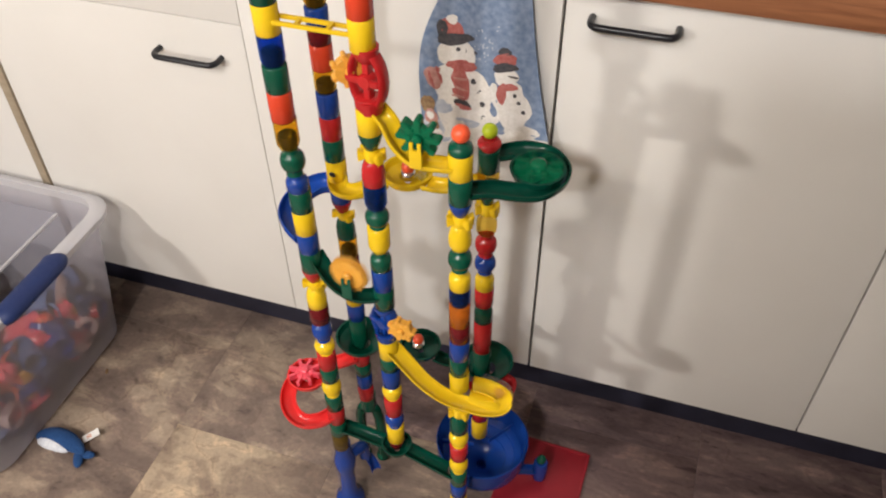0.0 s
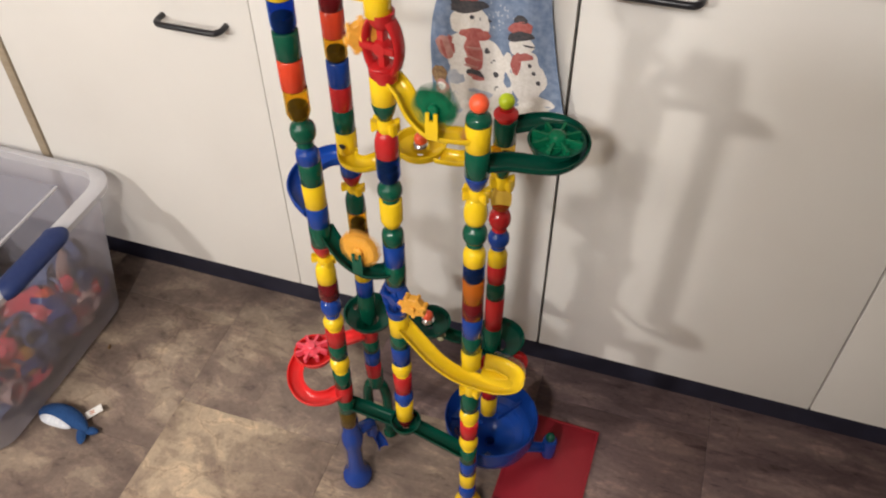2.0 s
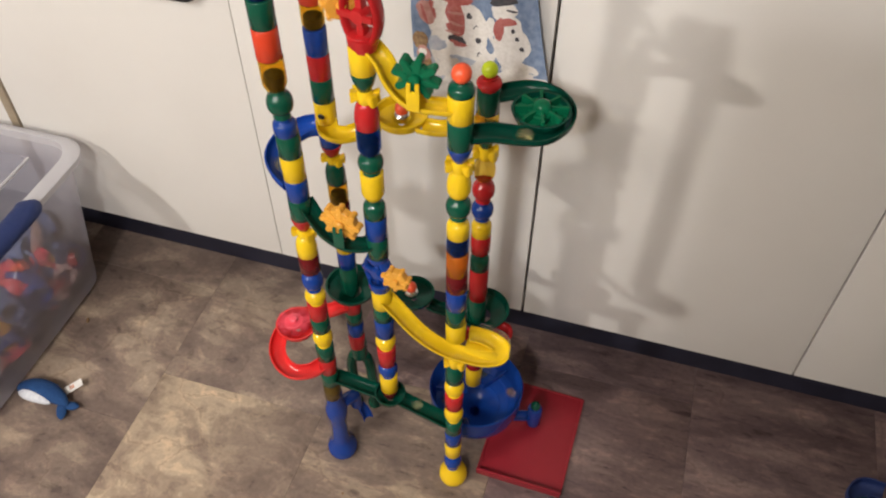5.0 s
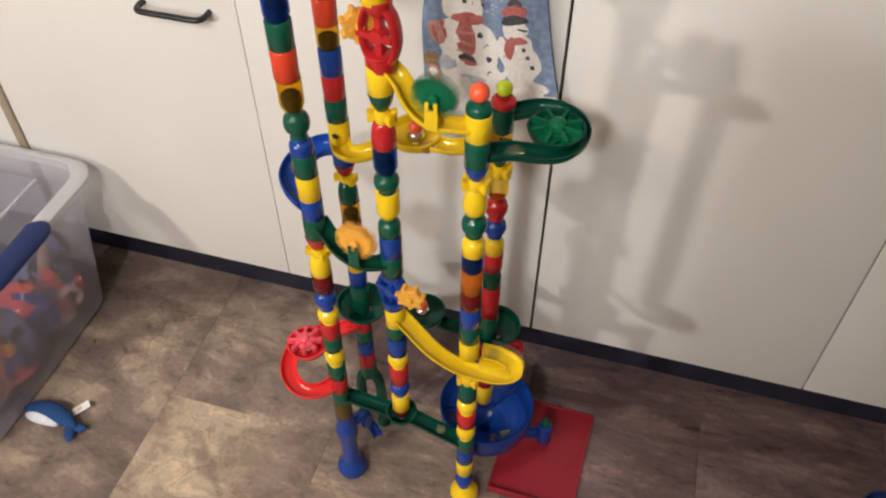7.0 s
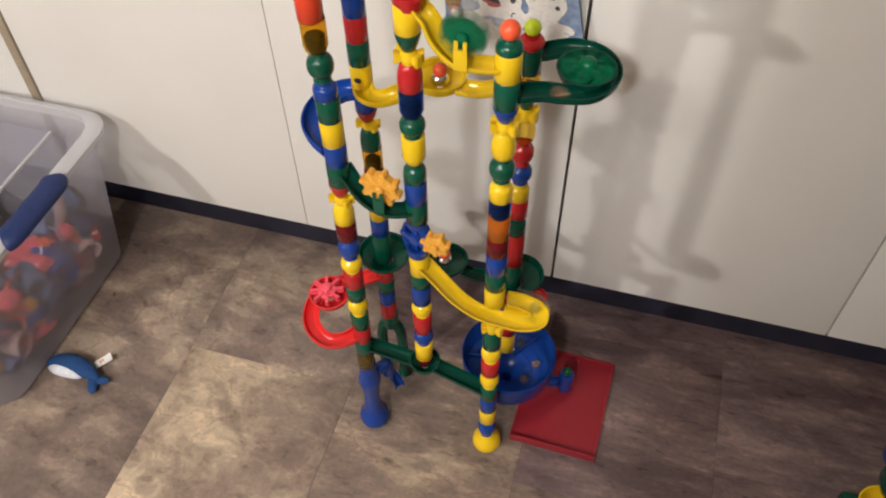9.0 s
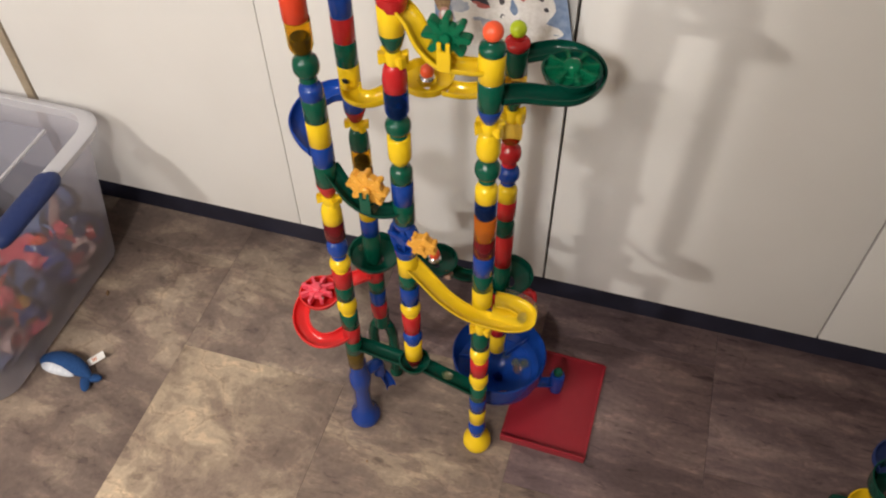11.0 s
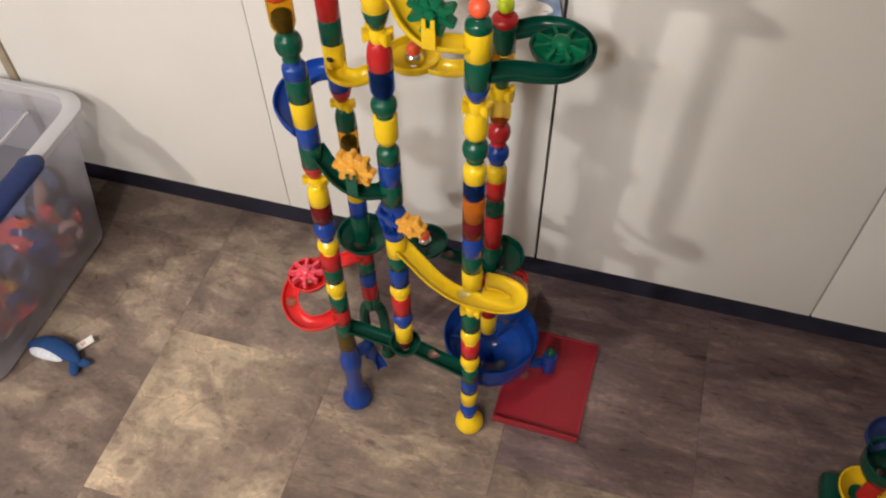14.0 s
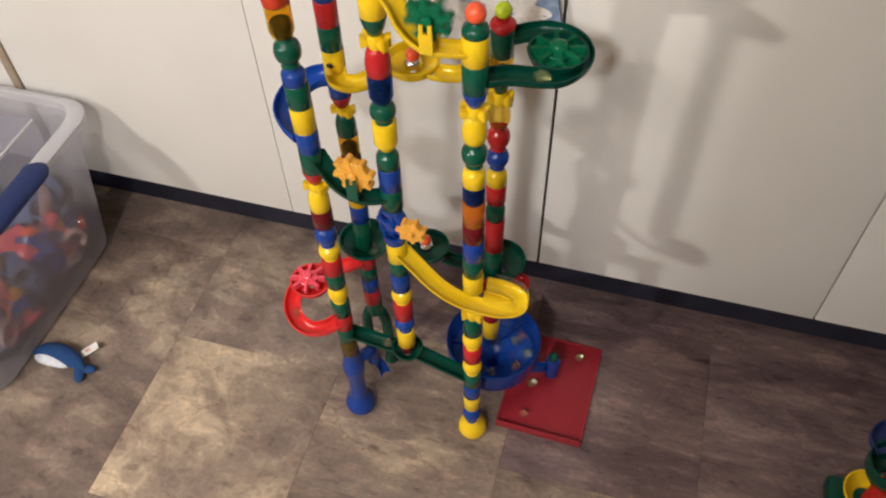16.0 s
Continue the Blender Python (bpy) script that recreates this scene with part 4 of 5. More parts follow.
def storage_bin():
    """A tapered clear box with a rolled rim and a blue grip, heaped with toy pieces."""
    x1, y0, y1, xl = -0.880, 0.545, 1.003, -1.50
    t = thing("storage_bin", ((x1 + xl) / 2, (y0 + y1) / 2, 0), "large clear plastic storage bin half full of toy pieces", "storage bin")
    ox, oy, _ = t.location

    def ring(bm, inset, z, r=0.05, n=6):
        vs = []
        for cx, cy, a0 in ((x1 - inset - r, y1 - inset * 0.65 - r, 0), (xl + inset + r, y1 - inset * 0.65 - r, 90), (xl + inset + r, y0 + inset * 0.65 + r, 180), (x1 - inset - r, y0 + inset * 0.65 + r, 270)):
            for k in range(n + 1):
                a = radians(a0 + 90 * k / n)
                vs.append(bm.verts.new((cx + r * math.cos(a) - ox, cy + r * math.sin(a) - oy, z)))
        return vs

    def skin(rows):
        bm = bmesh.new()
        rings = [ring(bm, i, z) for i, z in rows]
        for a, b in zip(rings, rings[1:]):
            m = len(a)
            for k in range(m):
                bm.faces.new((a[k], a[(k + 1) % m], b[(k + 1) % m], b[k]))
        return bm, rings

    bm, rings = skin([(0.058, 0.004), (0.050, 0.012), (0.012, 0.312), (0.010, 0.318)])
    bm.faces.new(rings[0][::-1])
    part("box", bm, BIN, t, angle=60)
    bm, rings = skin([(0.010, 0.318), (-0.003, 0.314), (-0.006, 0.328), (0.002, 0.334), (0.018, 0.332), (0.0185, 0.316)])
    part("rim", bm, BIN_RIM, t, angle=60)
    grip = sweep([(x1 - ox - 0.004, 0.708 - oy, 0.327), (x1 - ox + 0.001, 0.719 - oy, 0.329), (x1 - ox + 0.002, 0.772 - oy, 0.330), (x1 - ox + 0.001, 0.827 - oy, 0.329), (x1 - ox - 0.004, 0.838 - oy, 0.327)], [(0.0215 * math.cos(a), 0.015 * math.sin(a)) for a in (2 * math.pi * k / 16 for k in range(16))], 6)
    part("grip", grip, NAVY_GRIP, t, "dark blue carry grip")
    for ry in (0.672, 0.684, 0.696, 0.850, 0.862, 0.874):
        fin = bm_box(x1 - 0.036 - ox, ry - 0.0012 - oy, 0.300, x1 - 0.0186 - ox, ry + 0.0012 - oy, 0.330)
        for v in fin.verts:
            if v.co.z > 0.32 and v.co.x < x1 - 0.03 - ox:
                v.co.z = 0.312
        part("rib", fin, BIN_RIM, t)
    part("lid_edge", bm_box(LEDGE - ox, y0 + 0.030 - oy, 0.314, LEDGE + 0.005 - ox, y1 - 0.052 - oy, 0.320, 0.002), BIN_RIM, t, "pale edge of a clear sliding lid")
    part("lid", bm_box(xl + 0.03 - ox, y0 + 0.030 - oy, 0.314, LEDGE - 0.001 - ox, y1 - 0.052 - oy, 0.3165), LID, t, "clear sliding lid")
    return t


storage_bin()
rng = random.Random(5)
SLATE = plastic("slate_blue_plastic", (0.10, 0.16, 0.34), 0.4)
PALE = plastic("pale_pink_plastic", (0.75, 0.52, 0.48), 0.4)
mats = [SLATE, BLUE, PINK, SLATE, RED, NEON_ORANGE, SLATE, PALE, PINK, NAVY_GRIP, SLATE, BLUE, SLATE, ORANGE, SLATE, SLATE, NAVY_GRIP, PALE]
toy = {}


def heap():
    """Toy tubes, dishes and curved tracks thrown into the bin, layer on layer."""
    for i in range(290):
        z = 0.040 + (0.085 if i % 2 else 0.100) * rng.random() ** 1.1
        inset = 0.058 - 0.05 * z / 0.33 + 0.031
        x = rng.uniform(-1.42, -0.885 - inset) if i % 3 == 0 else rng.uniform(-1.08, -0.885 - inset)
        y = rng.uniform(0.575 + inset * 0.5, 0.975 - inset * 0.5)
        mat = rng.choice(mats)
        kind = rng.choice(("tube", "tube", "dish", "ball", "ball", "curve"))
        key = (kind, mat.name)
        if key not in toy:
            if kind == "tube":
                bm = lathe([(0.014, -0.0225), (0.017, -0.0225), (0.017, 0.0225), (0.014, 0.0225), (0.014, -0.0225)], 18)
            elif kind == "curve":
                bm = sweep([(0.034 * math.cos(a) - 0.004, 0.034 * math.sin(a) - 0.022, 0) for a in (0, 0.6, 1.2, 1.8, 2.4)], trough_section(0.0150), 5)
            elif kind == "dish":
                bm = lathe([(0.006, 0), (0.027, 0.004), (0.038, 0.016), (0.035, 0.017), (0.025, 0.007), (0.006, 0.003), (0.006, 0)], 22)
            else:
                bm = moved(lathe(shape("ball", 0.034), 18), Matrix.Translation((0, 0, -0.017)))
            toy[key] = mesh("toy_piece", bm, mat)
        ob = new("toy_piece", toy[key])
        ob.matrix_world = Matrix.Translation((x, y, z)) @ Euler((rng.uniform(0, 6), rng.uniform(0, 6), rng.uniform(0, 6))).to_matrix().to_4x4() @ Matrix.Scale(rng.uniform(1.15, 1.6) if kind in ("tube", "ball") else rng.uniform(0.85, 1.05), 4)
        tagged(ob, "loose plastic marble run piece heaped in the clear bin", "toy piece", "toy pieces in the bin")


heap()


# ---- towel ----
CLOTH_WHITE = matt("cream_terry", (0.76, 0.73, 0.68), (0.86, 0.83, 0.79), 260, 0.95, 0.8)
CLOTH_RED = matt("faded_red_print", (0.40, 0.10, 0.09), (0.50, 0.17, 0.15), 200, 0.95, 0.6)
CLOTH_PINK = matt("faded_pink_print", (0.46, 0.22, 0.19), (0.58, 0.32, 0.28), 160, 0.95, 0.6)
CLOTH_DARK = matt("dark_print", (0.05, 0.05, 0.06), (0.09, 0.085, 0.09), 200, 0.95, 0.5)
CLOTH_BROWN = matt("brown_print", (0.20, 0.11, 0.06), (0.36, 0.24, 0.12), 200, 0.95, 0.5)
CLOTH_HAZE = matt("pale_blue_print", (0.40, 0.45, 0.55), (0.58, 0.61, 0.66), 120, 0.95, 0.5)
CLOTH_BLUE = matt("denim_blue_terry", (0.15, 0.215, 0.34), (0.26, 0.33, 0.46), 120, 0.95, 0.8)


def towel_at(x, z, out=0.0):
    """A point of the hanging cloth: it narrows and gathers towards the top and bellies at the bottom."""
    k = (0.848 - z) / 0.235
    y = 1.010 - 0.007 * k - 0.0035 * math.sin((x + 0.19) * 62 + 0.8) * (0.35 + 0.5 * (1 - k)) - 0.0015 * math.sin(x * 150 + z * 30)
    return (x, y - out, z)


def towel():
    t = thing("towel", (-0.19, 1.005, 0.61), "blue printed hand towel hanging on a cabinet door", "towel")
    o = t.location
    nx, nz = 40, 34

    def edges(z):
        k = min(1.0, max(0.0, (0.848 - z) / 0.15))
        d = max(0.0, 0.70 - z)
        return -0.228 - 0.048 * (1 - (1 - k) ** 2.2) + 0.05 * d, -0.131 + 0.21 * max(0.0, 0.840 - z) * (0.55 + 1.6 * max(0.0, 0.840 - z))

    def cloth(z0, z1, thick, lift):
        bm = bmesh.new()
        for side in (lift + thick, lift):
            for j in range(nz + 1):
                z = z0 + (z1 - z0) * j / nz
                a, b = edges(z)
                for i in range(nx + 1):
                    q = towel_at(a + (b - a) * i / nx, z, side)
                    bm.verts.new((q[0] - o.x, q[1] - o.y, q[2] - o.z))
        bm.verts.ensure_lookup_table()
        w, m = nx + 1, (nx + 1) * (nz + 1)
        for j in range(nz):
            for i in range(nx):
                a = j * w + i
                bm.faces.new([bm.verts[k] for k in (a, a + 1, a + w + 1, a + w)])
                bm.faces.new([bm.verts[k + m] for k in (a, a + w, a + w + 1, a + 1)])
        rim = [(i, i + 1) for i in range(nx)] + [(nz * w + i + 1, nz * w + i) for i in range(nx)] + [(j * w + w, j * w) for j in range(nz)] + [(j * w + nx, j * w + w + nx) for j in range(nz)]
        for a, b in rim:
            bm.faces.new([bm.verts[k] for k in (b, a, a + m, b + m)])
        bmesh.ops.recalc_face_normals(bm, faces=bm.faces)
        return bm

    part("cloth", cloth(0.607, 0.8485, 0.003, 0.0), CLOTH_BLUE, t, angle=70)
    part("border", cloth(0.6065, 0.634, 0.0034, -0.0002), CLOTH_WHITE, t, "cream towel border", angle=70)

    def blot(name, x, z, rx, rz, mat, layer, turn=0.0, wob=0.08, n=26):
        """A printed shape with a soft uneven outline, lying on the cloth."""
        bm = bmesh.new()
        rr = random.Random(int(x * 9000) + int(z * 7000))
        ph = rr.uniform(0, 6)
        mid = bm.verts.new(Vector(towel_at(x, z, 0.0034 + 0.0002 * layer)) - o)
        rings = []
        for f in (0.5, 1.0):
            row = []
            for k in range(n):
                a = 2 * math.pi * k / n
                s = f * (1 + wob * math.sin(3 * a + ph) + 0.5 * wob * math.sin(7 * a + 2 * ph))
                u, v = rx * s * math.cos(a), rz * s * math.sin(a)
                c, d = math.cos(turn), math.sin(turn)
                row.append(bm.verts.new(Vector(towel_at(x + u * c - v * d, z + u * d + v * c, 0.0034 + 0.0002 * layer)) - o))
            rings.append(row)
        for k in range(n):
            j = (k + 1) % n
            bm.faces.new((mid, rings[0][k], rings[0][j]))
            bm.faces.new((rings[0][k], rings[1][k], rings[1][j], rings[0][j]))
        part(name, bm, mat, t)

    def q(cx, cy):
        """From the print's own grid, 840 by 780, to the cloth."""
        u, v = cx / 840, cy / 780
        u = 0.40 + (u - 0.40) * 1.06
        return (-0.278 + 0.199 * u - 0.009 * v + 0.030 * u * v, 0.819 + 0.029 * u - 0.231 * v + 0.021 * u * v)

    S = 0.000290
    for name, cx, cy, rx, ry, mat, layer, turn in (
            ("print_snow", 330, 720, 300, 62, CLOTH_WHITE, 0, 0.12), ("print_snow", 560, 705, 85, 36, CLOTH_WHITE, 0, 0.0), ("print_snow", 130, 690, 90, 60, CLOTH_HAZE, 1, 0),
            ("print_body", 290, 560, 152, 165, CLOTH_WHITE, 2, 0), ("print_body", 265, 455, 135, 105, CLOTH_WHITE, 2, 0),
            ("print_shade", 175, 560, 42, 32, CLOTH_HAZE, 3, -0.5), ("print_shade", 300, 650, 60, 20, CLOTH_HAZE, 3, 0),
            ("print_head", 235, 280, 90, 72, CLOTH_WHITE, 3, 0.1), ("print_hat", 205, 172, 56, 52, CLOTH_RED, 3, 0.2),
            ("print_hat", 160, 165, 26, 42, CLOTH_DARK, 4, 0), ("print_brim", 226, 214, 88, 26, CLOTH_DARK, 5, 0.22),
            ("print_pom", 212, 118, 26, 20, CLOTH_WHITE, 4, 0), ("print_nose", 312, 278, 28, 10, CLOTH_DARK, 4, 0), ("print_eye", 246, 262, 11, 9, CLOTH_DARK, 4, 0),
            ("print_scarf", 265, 345, 74, 26, CLOTH_RED, 4, 0.1), ("print_scarf", 258, 435, 46, 85, CLOTH_RED, 5, 0.1),
            ("print_stripe", 262, 412, 42, 6, CLOTH_PINK, 6, 0.1), ("print_stripe", 258, 462, 42, 6, CLOTH_PINK, 6, -0.1), ("print_stripe", 250, 505, 38, 6, CLOTH_PINK, 6, 0.1),
            ("print_fringe", 272, 545, 44, 22, CLOTH_DARK, 5, -0.1), ("print_fringe", 275, 562, 42, 12, CLOTH_RED, 6, 0),
            ("print_scarf", 130, 400, 50, 52, CLOTH_PINK, 4, 0.5), ("print_stripe", 112, 410, 8, 44, CLOTH_RED, 5, 0.3), ("print_stripe", 150, 388, 8, 42, CLOTH_RED, 5, 0.3),
            ("print_button", 327, 427, 13, 13, CLOTH_DARK, 5, 0), ("print_button", 356, 480, 13, 12, CLOTH_DARK, 5, 0), ("print_button", 373, 548, 13, 13, CLOTH_DARK, 5, 0), ("print_button", 380, 625, 13, 13, CLOTH_DARK, 5, 0),
            ("print_toy", 95, 545, 36, 45, CLOTH_BROWN, 3, 0), ("print_toy", 112, 610, 34, 36, CLOTH_PINK, 4, 0), ("print_toy", 108, 605, 20, 20, CLOTH_WHITE, 5, 0), ("print_toy", 130, 660, 26, 24, CLOTH_BROWN, 4, 0),
            ("print_body", 525, 585, 80, 92, CLOTH_WHITE, 2, 0), ("print_body", 515, 505, 62, 62, CLOTH_WHITE, 2, 0), ("print_arm", 432, 475, 22, 40, CLOTH_WHITE, 2, 0.2),
            ("print_head", 490, 408, 54, 44, CLOTH_WHITE, 3, 0.1), ("print_hat", 486, 318, 52, 30, CLOTH_RED, 4, 0.1), ("print_brim", 484, 356, 58, 21, CLOTH_DARK, 5, 0.15),
            ("print_pom", 482, 276, 30, 18, CLOTH_DARK, 4, 0), ("print_nose", 524, 407, 26, 5, CLOTH_DARK, 5, 0), ("print_scarf", 508, 462, 36, 17, CLOTH_RED, 4, 0.2), ("print_scarf", 468, 490, 22, 48, CLOTH_RED, 4, 0),
            ("print_button", 530, 507, 9, 10, CLOTH_DARK, 4, 0), ("print_button", 550, 547, 10, 9, CLOTH_DARK, 4, 0), ("print_button", 573, 597, 11, 10, CLOTH_DARK, 4, 0)):
        x, z = q(cx, cy)
        blot(name, x, z, rx * S, ry * S * 1.12, mat, layer, turn)
    rr = random.Random(3)
    for _ in range(34):
        x, z = q(385 + rr.gauss(0, 34), 262 + rr.gauss(0, 45))
        blot("print_flake", x, z, 0.0011, 0.0011, CLOTH_HAZE, 1, n=7)


towel()

# ---- plush whale with its tag ----
PLUSH_BLUE = matt("blue_plush", (0.008, 0.045, 0.15), (0.013, 0.062, 0.19), 300, 0.95, 0.9)
PLUSH_WHITE = matt("white_plush", (0.55, 0.58, 0.64), (0.70, 0.72, 0.76), 300, 0.95, 0.9)
TAG = matt("white_fabric_tag", (0.72, 0.70, 0.67), (0.80, 0.78, 0.75), 60, 0.9, 0.2)
TAG_PRINT = matt("orange_tag_print", (0.55, 0.20, 0.10), (0.62, 0.26, 0.14), 60, 0.9, 0.2)


def plush():
    t = thing("plush_toy", (-0.872, 0.682, 0), "small dark blue and white plush whale lying on the floor", "plush toy")
    t.rotation_euler[2] = radians(-4)

    def blob(rx, ry, rz, bend=0.0, taper=0.0):
        bm = bmesh.new()
        bmesh.ops.create_uvsphere(bm, u_segments=28, v_segments=16, radius=1)
        for v in bm.verts:
            f = 1 - taper * v.co.x
            v.co = Vector((v.co.x * rx, v.co.y * ry * f + bend * v.co.x ** 2, v.co.z * rz * f))
        return bm

    part("body", blob(0.054, 0.0185, 0.016, -0.010, 0.24), PLUSH_BLUE, t, at=(0, 0.004, 0.0165))
    part("belly", blob(0.034, 0.013, 0.013, -0.004, 0.2), PLUSH_WHITE, t, "white belly", at=(-0.012, -0.009, 0.0150))
    fin = joined(moved(blob(0.020, 0.009, 0.005), pose(0.046, -0.016, 0.011, 0, 0, -55)), moved(blob(0.015, 0.008, 0.005), pose(0.056, -0.004, 0.011, 0, 0, 15)))
    part("tail", fin, PLUSH_BLUE, t)
    tag = part("tag", moved(bm_box(-0.007, -0.016, -0.0004, 0.007, 0.016, 0.0004), pose(0, 0, 0, 14, 10, -38)), TAG, t, "white fabric tag", at=(0.036, 0.031, 0.0120))
    for k in (-0.006, -0.003, 0.0):
        part("print_bar", moved(bm_box(-0.004, k - 0.0009, 0.0006, 0.003, k + 0.0009, 0.0008), pose(0, 0, 0, 14, 10, -38)), TAG_PRINT, tag)


plush()
solid("crumb", moved(lathe([(0, -0.003), (0.0028, -0.002), (0.0034, 0.001), (0.002, 0.003), (0, 0.0035)], 9), pose(0, 0, 0.003, 0, 0, 20) @ Matrix.Diagonal((0.8, 1.8, 1, 1))), CLOTH_BROWN, "small brown crumb on the floor", "crumb", place=(-0.900, 0.852, 0))
solid("crumb", moved(lathe([(0, -0.002), (0.0018, -0.001), (0.0020, 0.001), (0, 0.002)], 8), pose(0, 0, 0.002)), CLOTH_BROWN, "tiny dark crumb on the floor", "crumb", place=(-0.301, 0.664, 0))


# ---- a second, lower marble run ----
def second_run():
    t = thing("marble_run", (0.468, 0.775, 0), "small low marble run of green, yellow, red and blue plastic", "marble run")

    def at(x, y, z):
        return (x - 0.475, y - 0.775, z)

    # the foot takes the darker TRACK_GREEN to imitate the shade it stands in
    part("foot", bm_box(-0.024, -0.036, 0, 0.030, 0.036, 0.034, 0.010), TRACK_GREEN, t, "green block foot", at=at(0.448, 0.770, 0))
    part("post", lathe([(0, 0.034), (0.015, 0.034), (R, 0.040), (R, 0.056), (0, 0.056)]), GREEN, t, at=at(0.466, 0.768, 0))
    part("bowl", lathe([(0.004, 0.050), (0.013, 0.044), (0.028, 0.050), (0.037, 0.066), (0.0375, 0.071), (0.0350, 0.071), (0.026, 0.055), (0.012, 0.049), (0.004, 0.050)], 36), YELLOW, t, "yellow bowl", at=at(0.471, 0.768, 0))
    part("tube", lathe([(0, 0.052), (0.0135, 0.052), (0.0135, 0.112), (0, 0.112)]), RED, t, "red tube", at=at(0.476, 0.764, 0))
    part("bowl", lathe([(0.005, 0.118), (0.014, 0.111), (0.027, 0.118), (0.034, 0.135), (0.0355, 0.160), (0.0335, 0.160), (0.031, 0.137), (0.024, 0.122), (0.012, 0.117), (0.005, 0.118)], 36), TRACK_GREEN, t, "dark green bowl", at=at(0.474, 0.776, 0))
    part("u_track", sweep([at(0.462, 0.795, 0.150), at(0.456, 0.812, 0.152), at(0.468, 0.828, 0.154), at(0.495, 0.826, 0.156)], trough_section(0.0145, 0.002, 0.008), 6), NAVY_GRIP, t, "dark blue curved track")


second_run()


# ---- floor tiles, each row of them set off from the next ----
def tile_mesh(mat):
    g = TILE_W / 2 - 0.0002
    return mesh("tile", bm_box(-g, -g, -0.004, g, g, 0.0, 0.0003), mat)


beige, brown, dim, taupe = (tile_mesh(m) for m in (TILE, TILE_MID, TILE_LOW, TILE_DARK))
mix = random.Random(8)
for i in range(-8, 9):
    x0 = -0.079 + TILE_W * i
    off = (0.585 - 0.2035 * (i + 1)) % TILE_W
    for j in range(-11, 6):
        cy = off + TILE_W * (j + 0.5)
        if -3.0 < cy < 1.58:
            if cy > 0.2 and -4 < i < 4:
                # the back tile at i == -1 takes taupe to imitate the shade there
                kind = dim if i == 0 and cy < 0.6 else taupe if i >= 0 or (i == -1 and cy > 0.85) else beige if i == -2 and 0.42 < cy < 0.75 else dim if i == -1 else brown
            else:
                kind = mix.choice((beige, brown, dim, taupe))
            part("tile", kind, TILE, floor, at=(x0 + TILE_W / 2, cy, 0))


# ---- marbles and their way through the run ----
CIRCUIT = [
    (0.0, -0.231, 0.733, 0.900), (0.1, -0.222, 0.733, 0.834), (0.2, -0.205, 0.726, 0.823), (0.3, -0.185, 0.721, 0.798), (0.42, -0.150, 0.724, 0.790), (0.5, -0.132, 0.729, 0.788),
    (0.6, -0.128, 0.732, 0.752), (0.7, -0.100, 0.750, 0.747), (0.82, -0.070, 0.762, 0.742), (0.92, -0.050, 0.785, 0.738), (1.02, -0.048, 0.822, 0.735), (1.12, -0.073, 0.848, 0.731), (1.25, -0.105, 0.850, 0.727), (1.4, -0.130, 0.830, 0.722),
    (1.6, -0.145, 0.820, 0.694), (1.75, -0.185, 0.815, 0.682), (1.85, -0.212, 0.812, 0.676), (2.0, -0.215, 0.846, 0.674), (2.1, -0.246, 0.838, 0.673), (2.2, -0.266, 0.806, 0.671), (2.32, -0.298, 0.794, 0.664), (2.45, -0.323, 0.822, 0.660),
    (2.55, -0.335, 0.828, 0.639), (2.68, -0.360, 0.812, 0.635), (2.8, -0.367, 0.785, 0.633), (2.92, -0.353, 0.752, 0.633), (3.02, -0.328, 0.735, 0.632),
    (3.2, -0.310, 0.724, 0.604), (3.35, -0.288, 0.718, 0.580), (3.5, -0.265, 0.718, 0.567), (3.65, -0.234, 0.732, 0.564), (4.0, -0.231, 0.733, 0.470),
    (4.12, -0.205, 0.724, 0.450), (4.3, -0.165, 0.717, 0.418), (4.5, -0.120, 0.720, 0.399), (4.65, -0.080, 0.731, 0.394), (4.8, -0.084, 0.751, 0.397), (4.95, -0.118, 0.748, 0.407),
    (5.1, -0.128, 0.800, 0.345), (5.3, -0.120, 0.868, 0.328), (5.5, -0.155, 0.848, 0.328), (5.7, -0.185, 0.834, 0.331), (5.9, -0.214, 0.822, 0.335), (6.1, -0.245, 0.848, 0.337), (6.25, -0.285, 0.842, 0.338), (6.4, -0.300, 0.815, 0.336), (6.6, -0.340, 0.805, 0.336), (6.8, -0.345, 0.838, 0.333), (6.95, -0.323, 0.824, 0.315),
    (7.1, -0.345, 0.806, 0.301), (7.3, -0.378, 0.790, 0.298), (7.5, -0.402, 0.752, 0.294), (7.7, -0.397, 0.722, 0.290), (7.9, -0.365, 0.698, 0.284), (8.05, -0.328, 0.725, 0.281),
    (8.25, -0.312, 0.730, 0.249), (8.5, -0.262, 0.733, 0.236), (8.65, -0.222, 0.722, 0.234), (8.85, -0.190, 0.732, 0.222), (9.15, -0.135, 0.729, 0.205), (9.35, -0.140, 0.755, 0.190)]
STARTS = (-9.1, -7.4, -6.2, -4.8, -3.85, -1.95, 1.55, 2.1, 4.2, 5.15, 6.3, 7.5, 8.25, 9.6, 15.2)
LEAVES = {
    0: (11.75, ((12.6, -0.064, 0.857), (14.6, -0.068, 0.855), (15.0, -0.078, 0.850), (15.2, -0.076, 0.846), (15.4, -0.085, 0.804), (16.0, -0.060, 0.792))),
    1: (14.70, ((15.4, -0.013, 0.923), (15.6, 0.002, 0.930), (16.0, 0.011, 0.924))),
    2: (15.30, ((16.0, -0.059, 0.852),))}


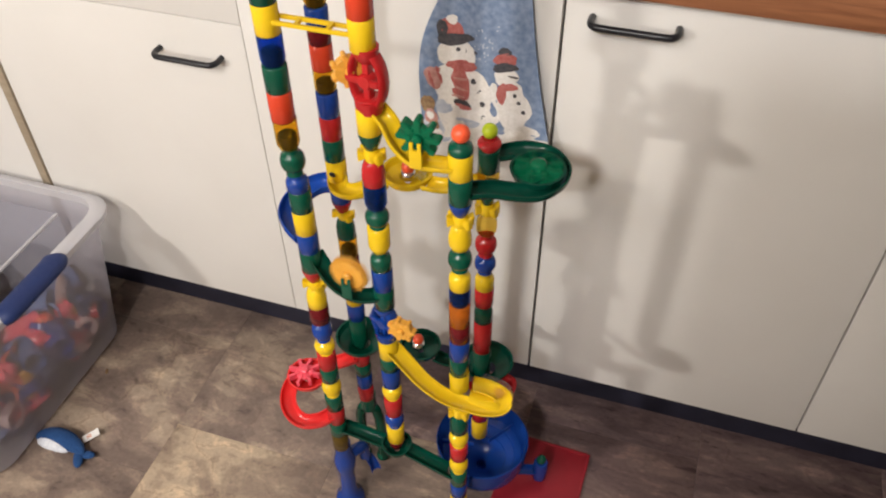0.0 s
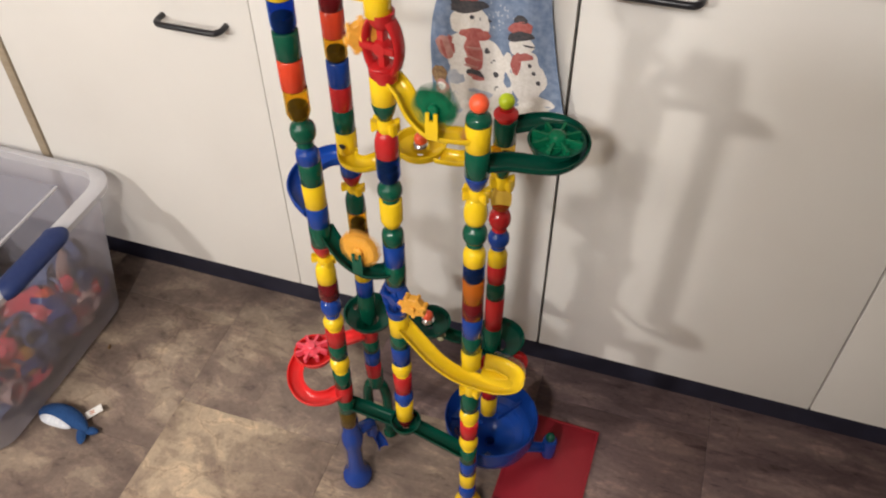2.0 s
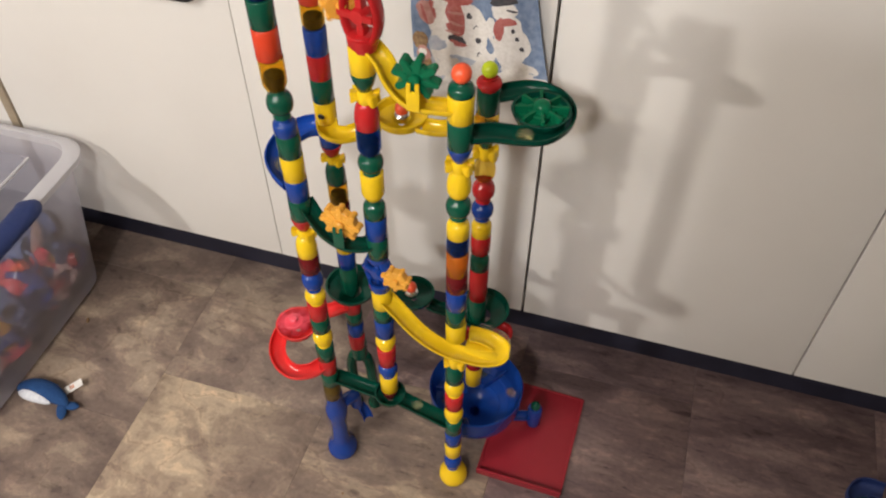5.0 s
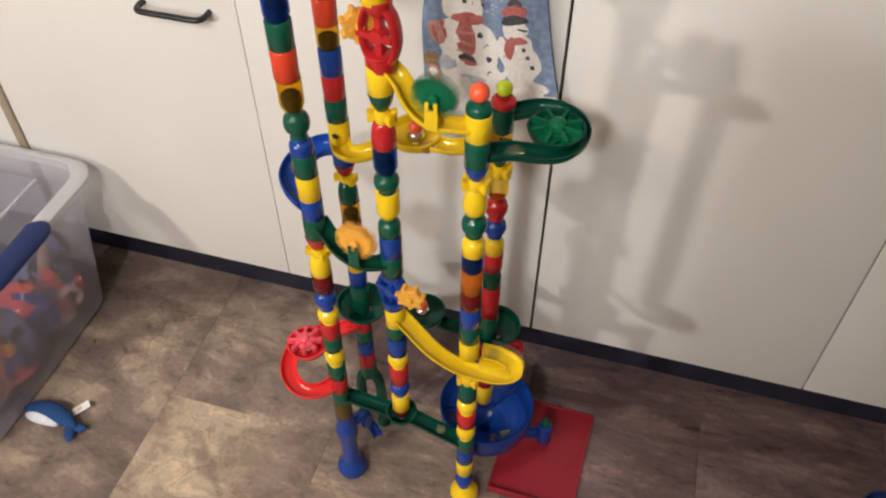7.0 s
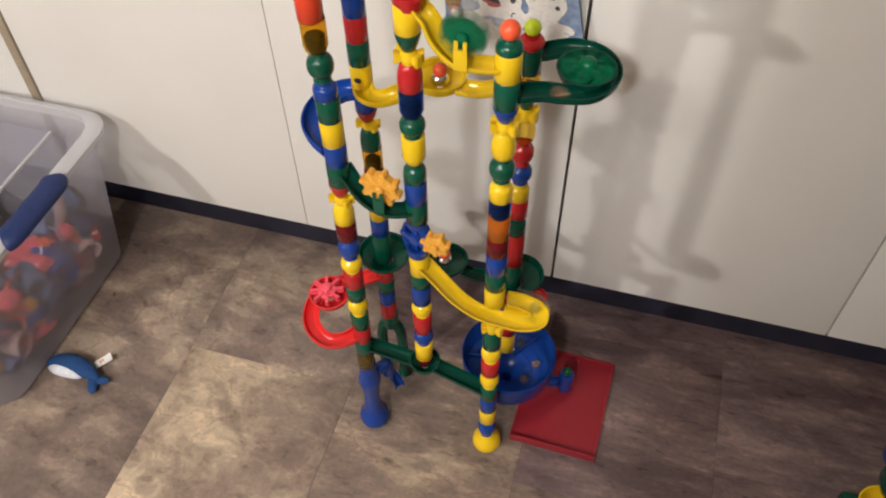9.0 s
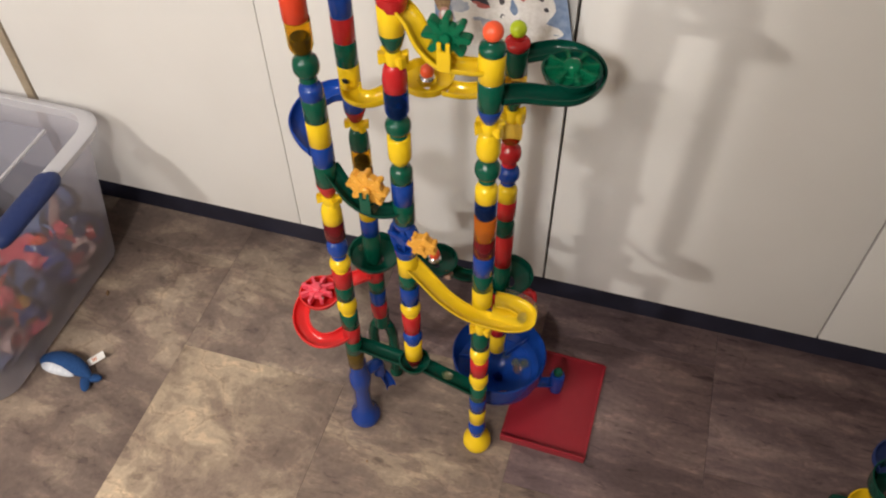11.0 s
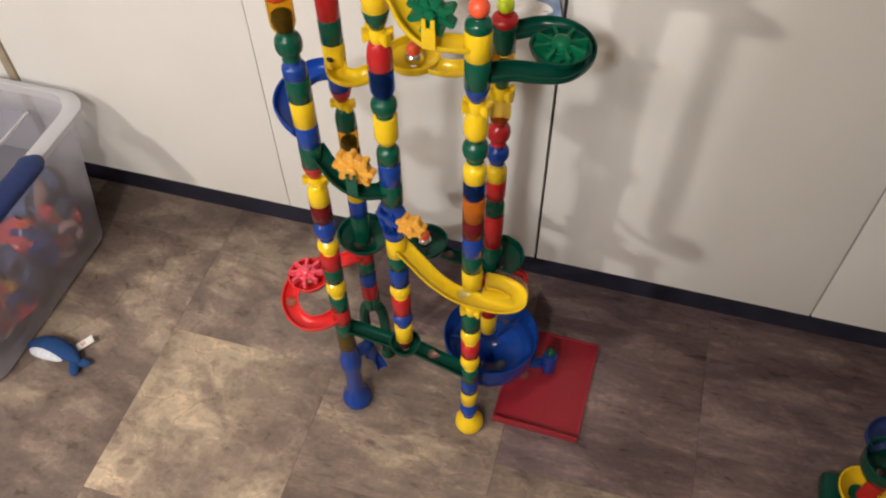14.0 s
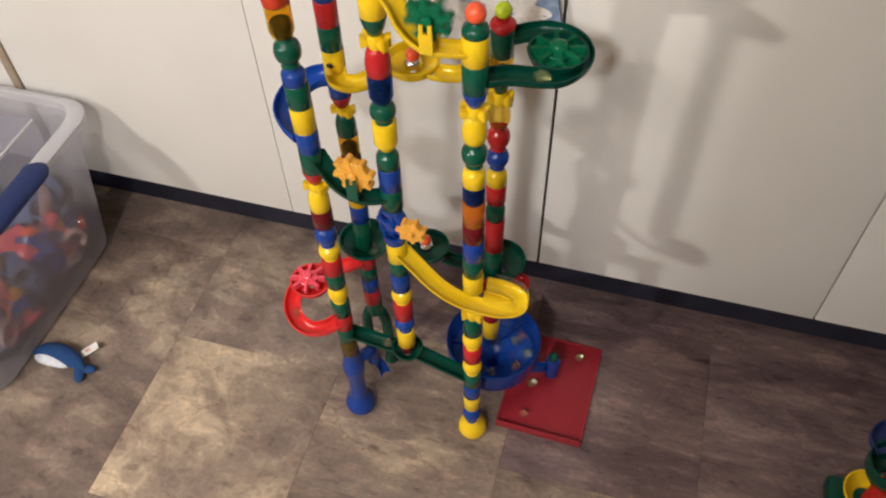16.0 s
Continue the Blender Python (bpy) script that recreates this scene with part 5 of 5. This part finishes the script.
def marble_at(k, t):
    """Where marble k is: waiting in the top tube, on the circuit, in the swirl bowl, or out in the tray."""
    p = t - STARTS[k]
    if p <= 0:
        waiting = sum(1 for s in STARTS[6:k] if s > t) if k > 5 else 0
        return (-0.231, 0.733, min(0.915 + 0.0165 * waiting, 1.08))
    if p < CIRCUIT[-1][0]:
        for a, b in zip(CIRCUIT, CIRCUIT[1:]):
            if a[0] <= p < b[0]:
                f = (p - a[0]) / (b[0] - a[0])
                return lean(*(a[i] + f * (b[i] - a[i]) for i in (1, 2, 3)))
    q = p - CIRCUIT[-1][0]
    out, rest = LEAVES.get(k, (99, ()))
    if t < out:
        a = -1.7 + 2 * math.pi * q / (0.95 + 0.13 * (k % 4))
        r = max(0.032, 0.060 - 0.0030 * q - 0.003 * (k % 3))
        return (C5[0] + 0.002 + r * math.cos(a), C5[1] + 0.0175 + r * math.sin(a), 0.0740 + (r - 0.032) * 0.7 + 0.0085)
    steps = [(out, C5[0] + 0.02, C5[1] + 0.016, 0.048), (out + 0.35, -0.060, 0.868, 0.046), (out + 0.5, -0.046, 0.872, 0.040), (out + 0.62, -0.045, 0.850, 0.0125)] + [(w, x, y, 0.0125) for w, x, y in rest]
    for a, b in zip(steps, steps[1:]):
        if a[0] <= t < b[0]:
            f = (t - a[0]) / (b[0] - a[0])
            return tuple(a[i] + f * (b[i] - a[i]) for i in (1, 2, 3))
    return steps[-1][1:]


marble_mesh = mesh("marble", sphere(0.0072, 18), MARBLE)
marble_orange = mesh("marble", sphere(0.0072, 18), MARBLE_ORANGE)
marbles = []
for k in range(len(STARTS)):
    orange = k % 3 == 0
    ob = new("marble", marble_orange if orange else marble_mesh)
    ob.location = marble_at(k, 0)
    marbles.append(tagged(ob, "small clear glass marble with an orange swirl" if orange else "small clear glass marble with a yellow swirl", "marble", "marbles in the run"))


# ---- what moves ----
def spins(wheel, slow, episodes):
    """Turn a wheel on its axle: degrees per frame in the episodes (start, end, rate), slow between them."""
    m = wheel.matrix_basis.copy()
    rows, angle = [], 0.0
    for i in range(0, 481):
        t = i / 30
        rate = slow
        for a, b, fast in episodes:
            if a <= t < b:
                rate = fast * min(1.0, 0.25 + (b - t) / max(b - a, 0.01))
        angle += rate
        rows.append((t, m @ Matrix.Rotation(radians(angle), 4, "Z")))
    walk(wheel, rows)


def motions():
    spins(wheel_green, 0.25, ((2.0, 2.75, 60), (2.75, 3.1, 16), (3.1, 3.75, 60), (6.7, 7.15, 85), (7.15, 7.7, 16), (8.0, 9.8, 60), (15.35, 16.1, 60)))
    spins(wheel_mid, 0.2, ((0.0, 0.55, 60), (1.9, 2.3, 60), (2.3, 2.7, 18), (2.95, 3.8, 16), (5.5, 6.1, 16), (6.1, 6.35, 45), (6.35, 6.75, 16), (6.75, 7.15, 70), (7.15, 7.6, 16), (11.3, 12.1, 30), (13.1, 13.95, 60)))
    spins(wheel_top, 0.1, ((1.4, 3.6, 18), (4.0, 7.0, 16), (15.0, 16.1, 20)))
    spins(wheel_low, 0.2, ((0.2, 0.6, 12), (2.2, 2.7, 12), (5.8, 7.4, 10), (11.8, 12.3, 12), (13.3, 13.85, 45)))
    spins(wheel_red, 0.3, ((0.45, 0.95, 78), (2.15, 2.3, 12), (2.3, 2.5, 60), (2.5, 2.7, 12), (3.0, 3.1, 12), (3.3, 3.75, 60), (5.0, 6.7, 60), (6.7, 7.7, 14), (8.0, 8.75, 60), (11.55, 12.0, 14), (14.6, 14.95, 20)))
    spins(wheel_flat, 0.1, ((0.0, 0.8, 30), (2.3, 2.95, 30), (3.1, 3.75, 30), (5.5, 6.05, 12), (6.05, 6.75, 30), (7.1, 11.3, 40), (11.3, 12.1, 10), (15.9, 16.1, 20)))
    for k, ob in enumerate(marbles):
        walk(ob, [(i / 10, pose(*marble_at(k, i / 10), 0, 0, (i * 25) % 60)) for i in range(161)])


motions()
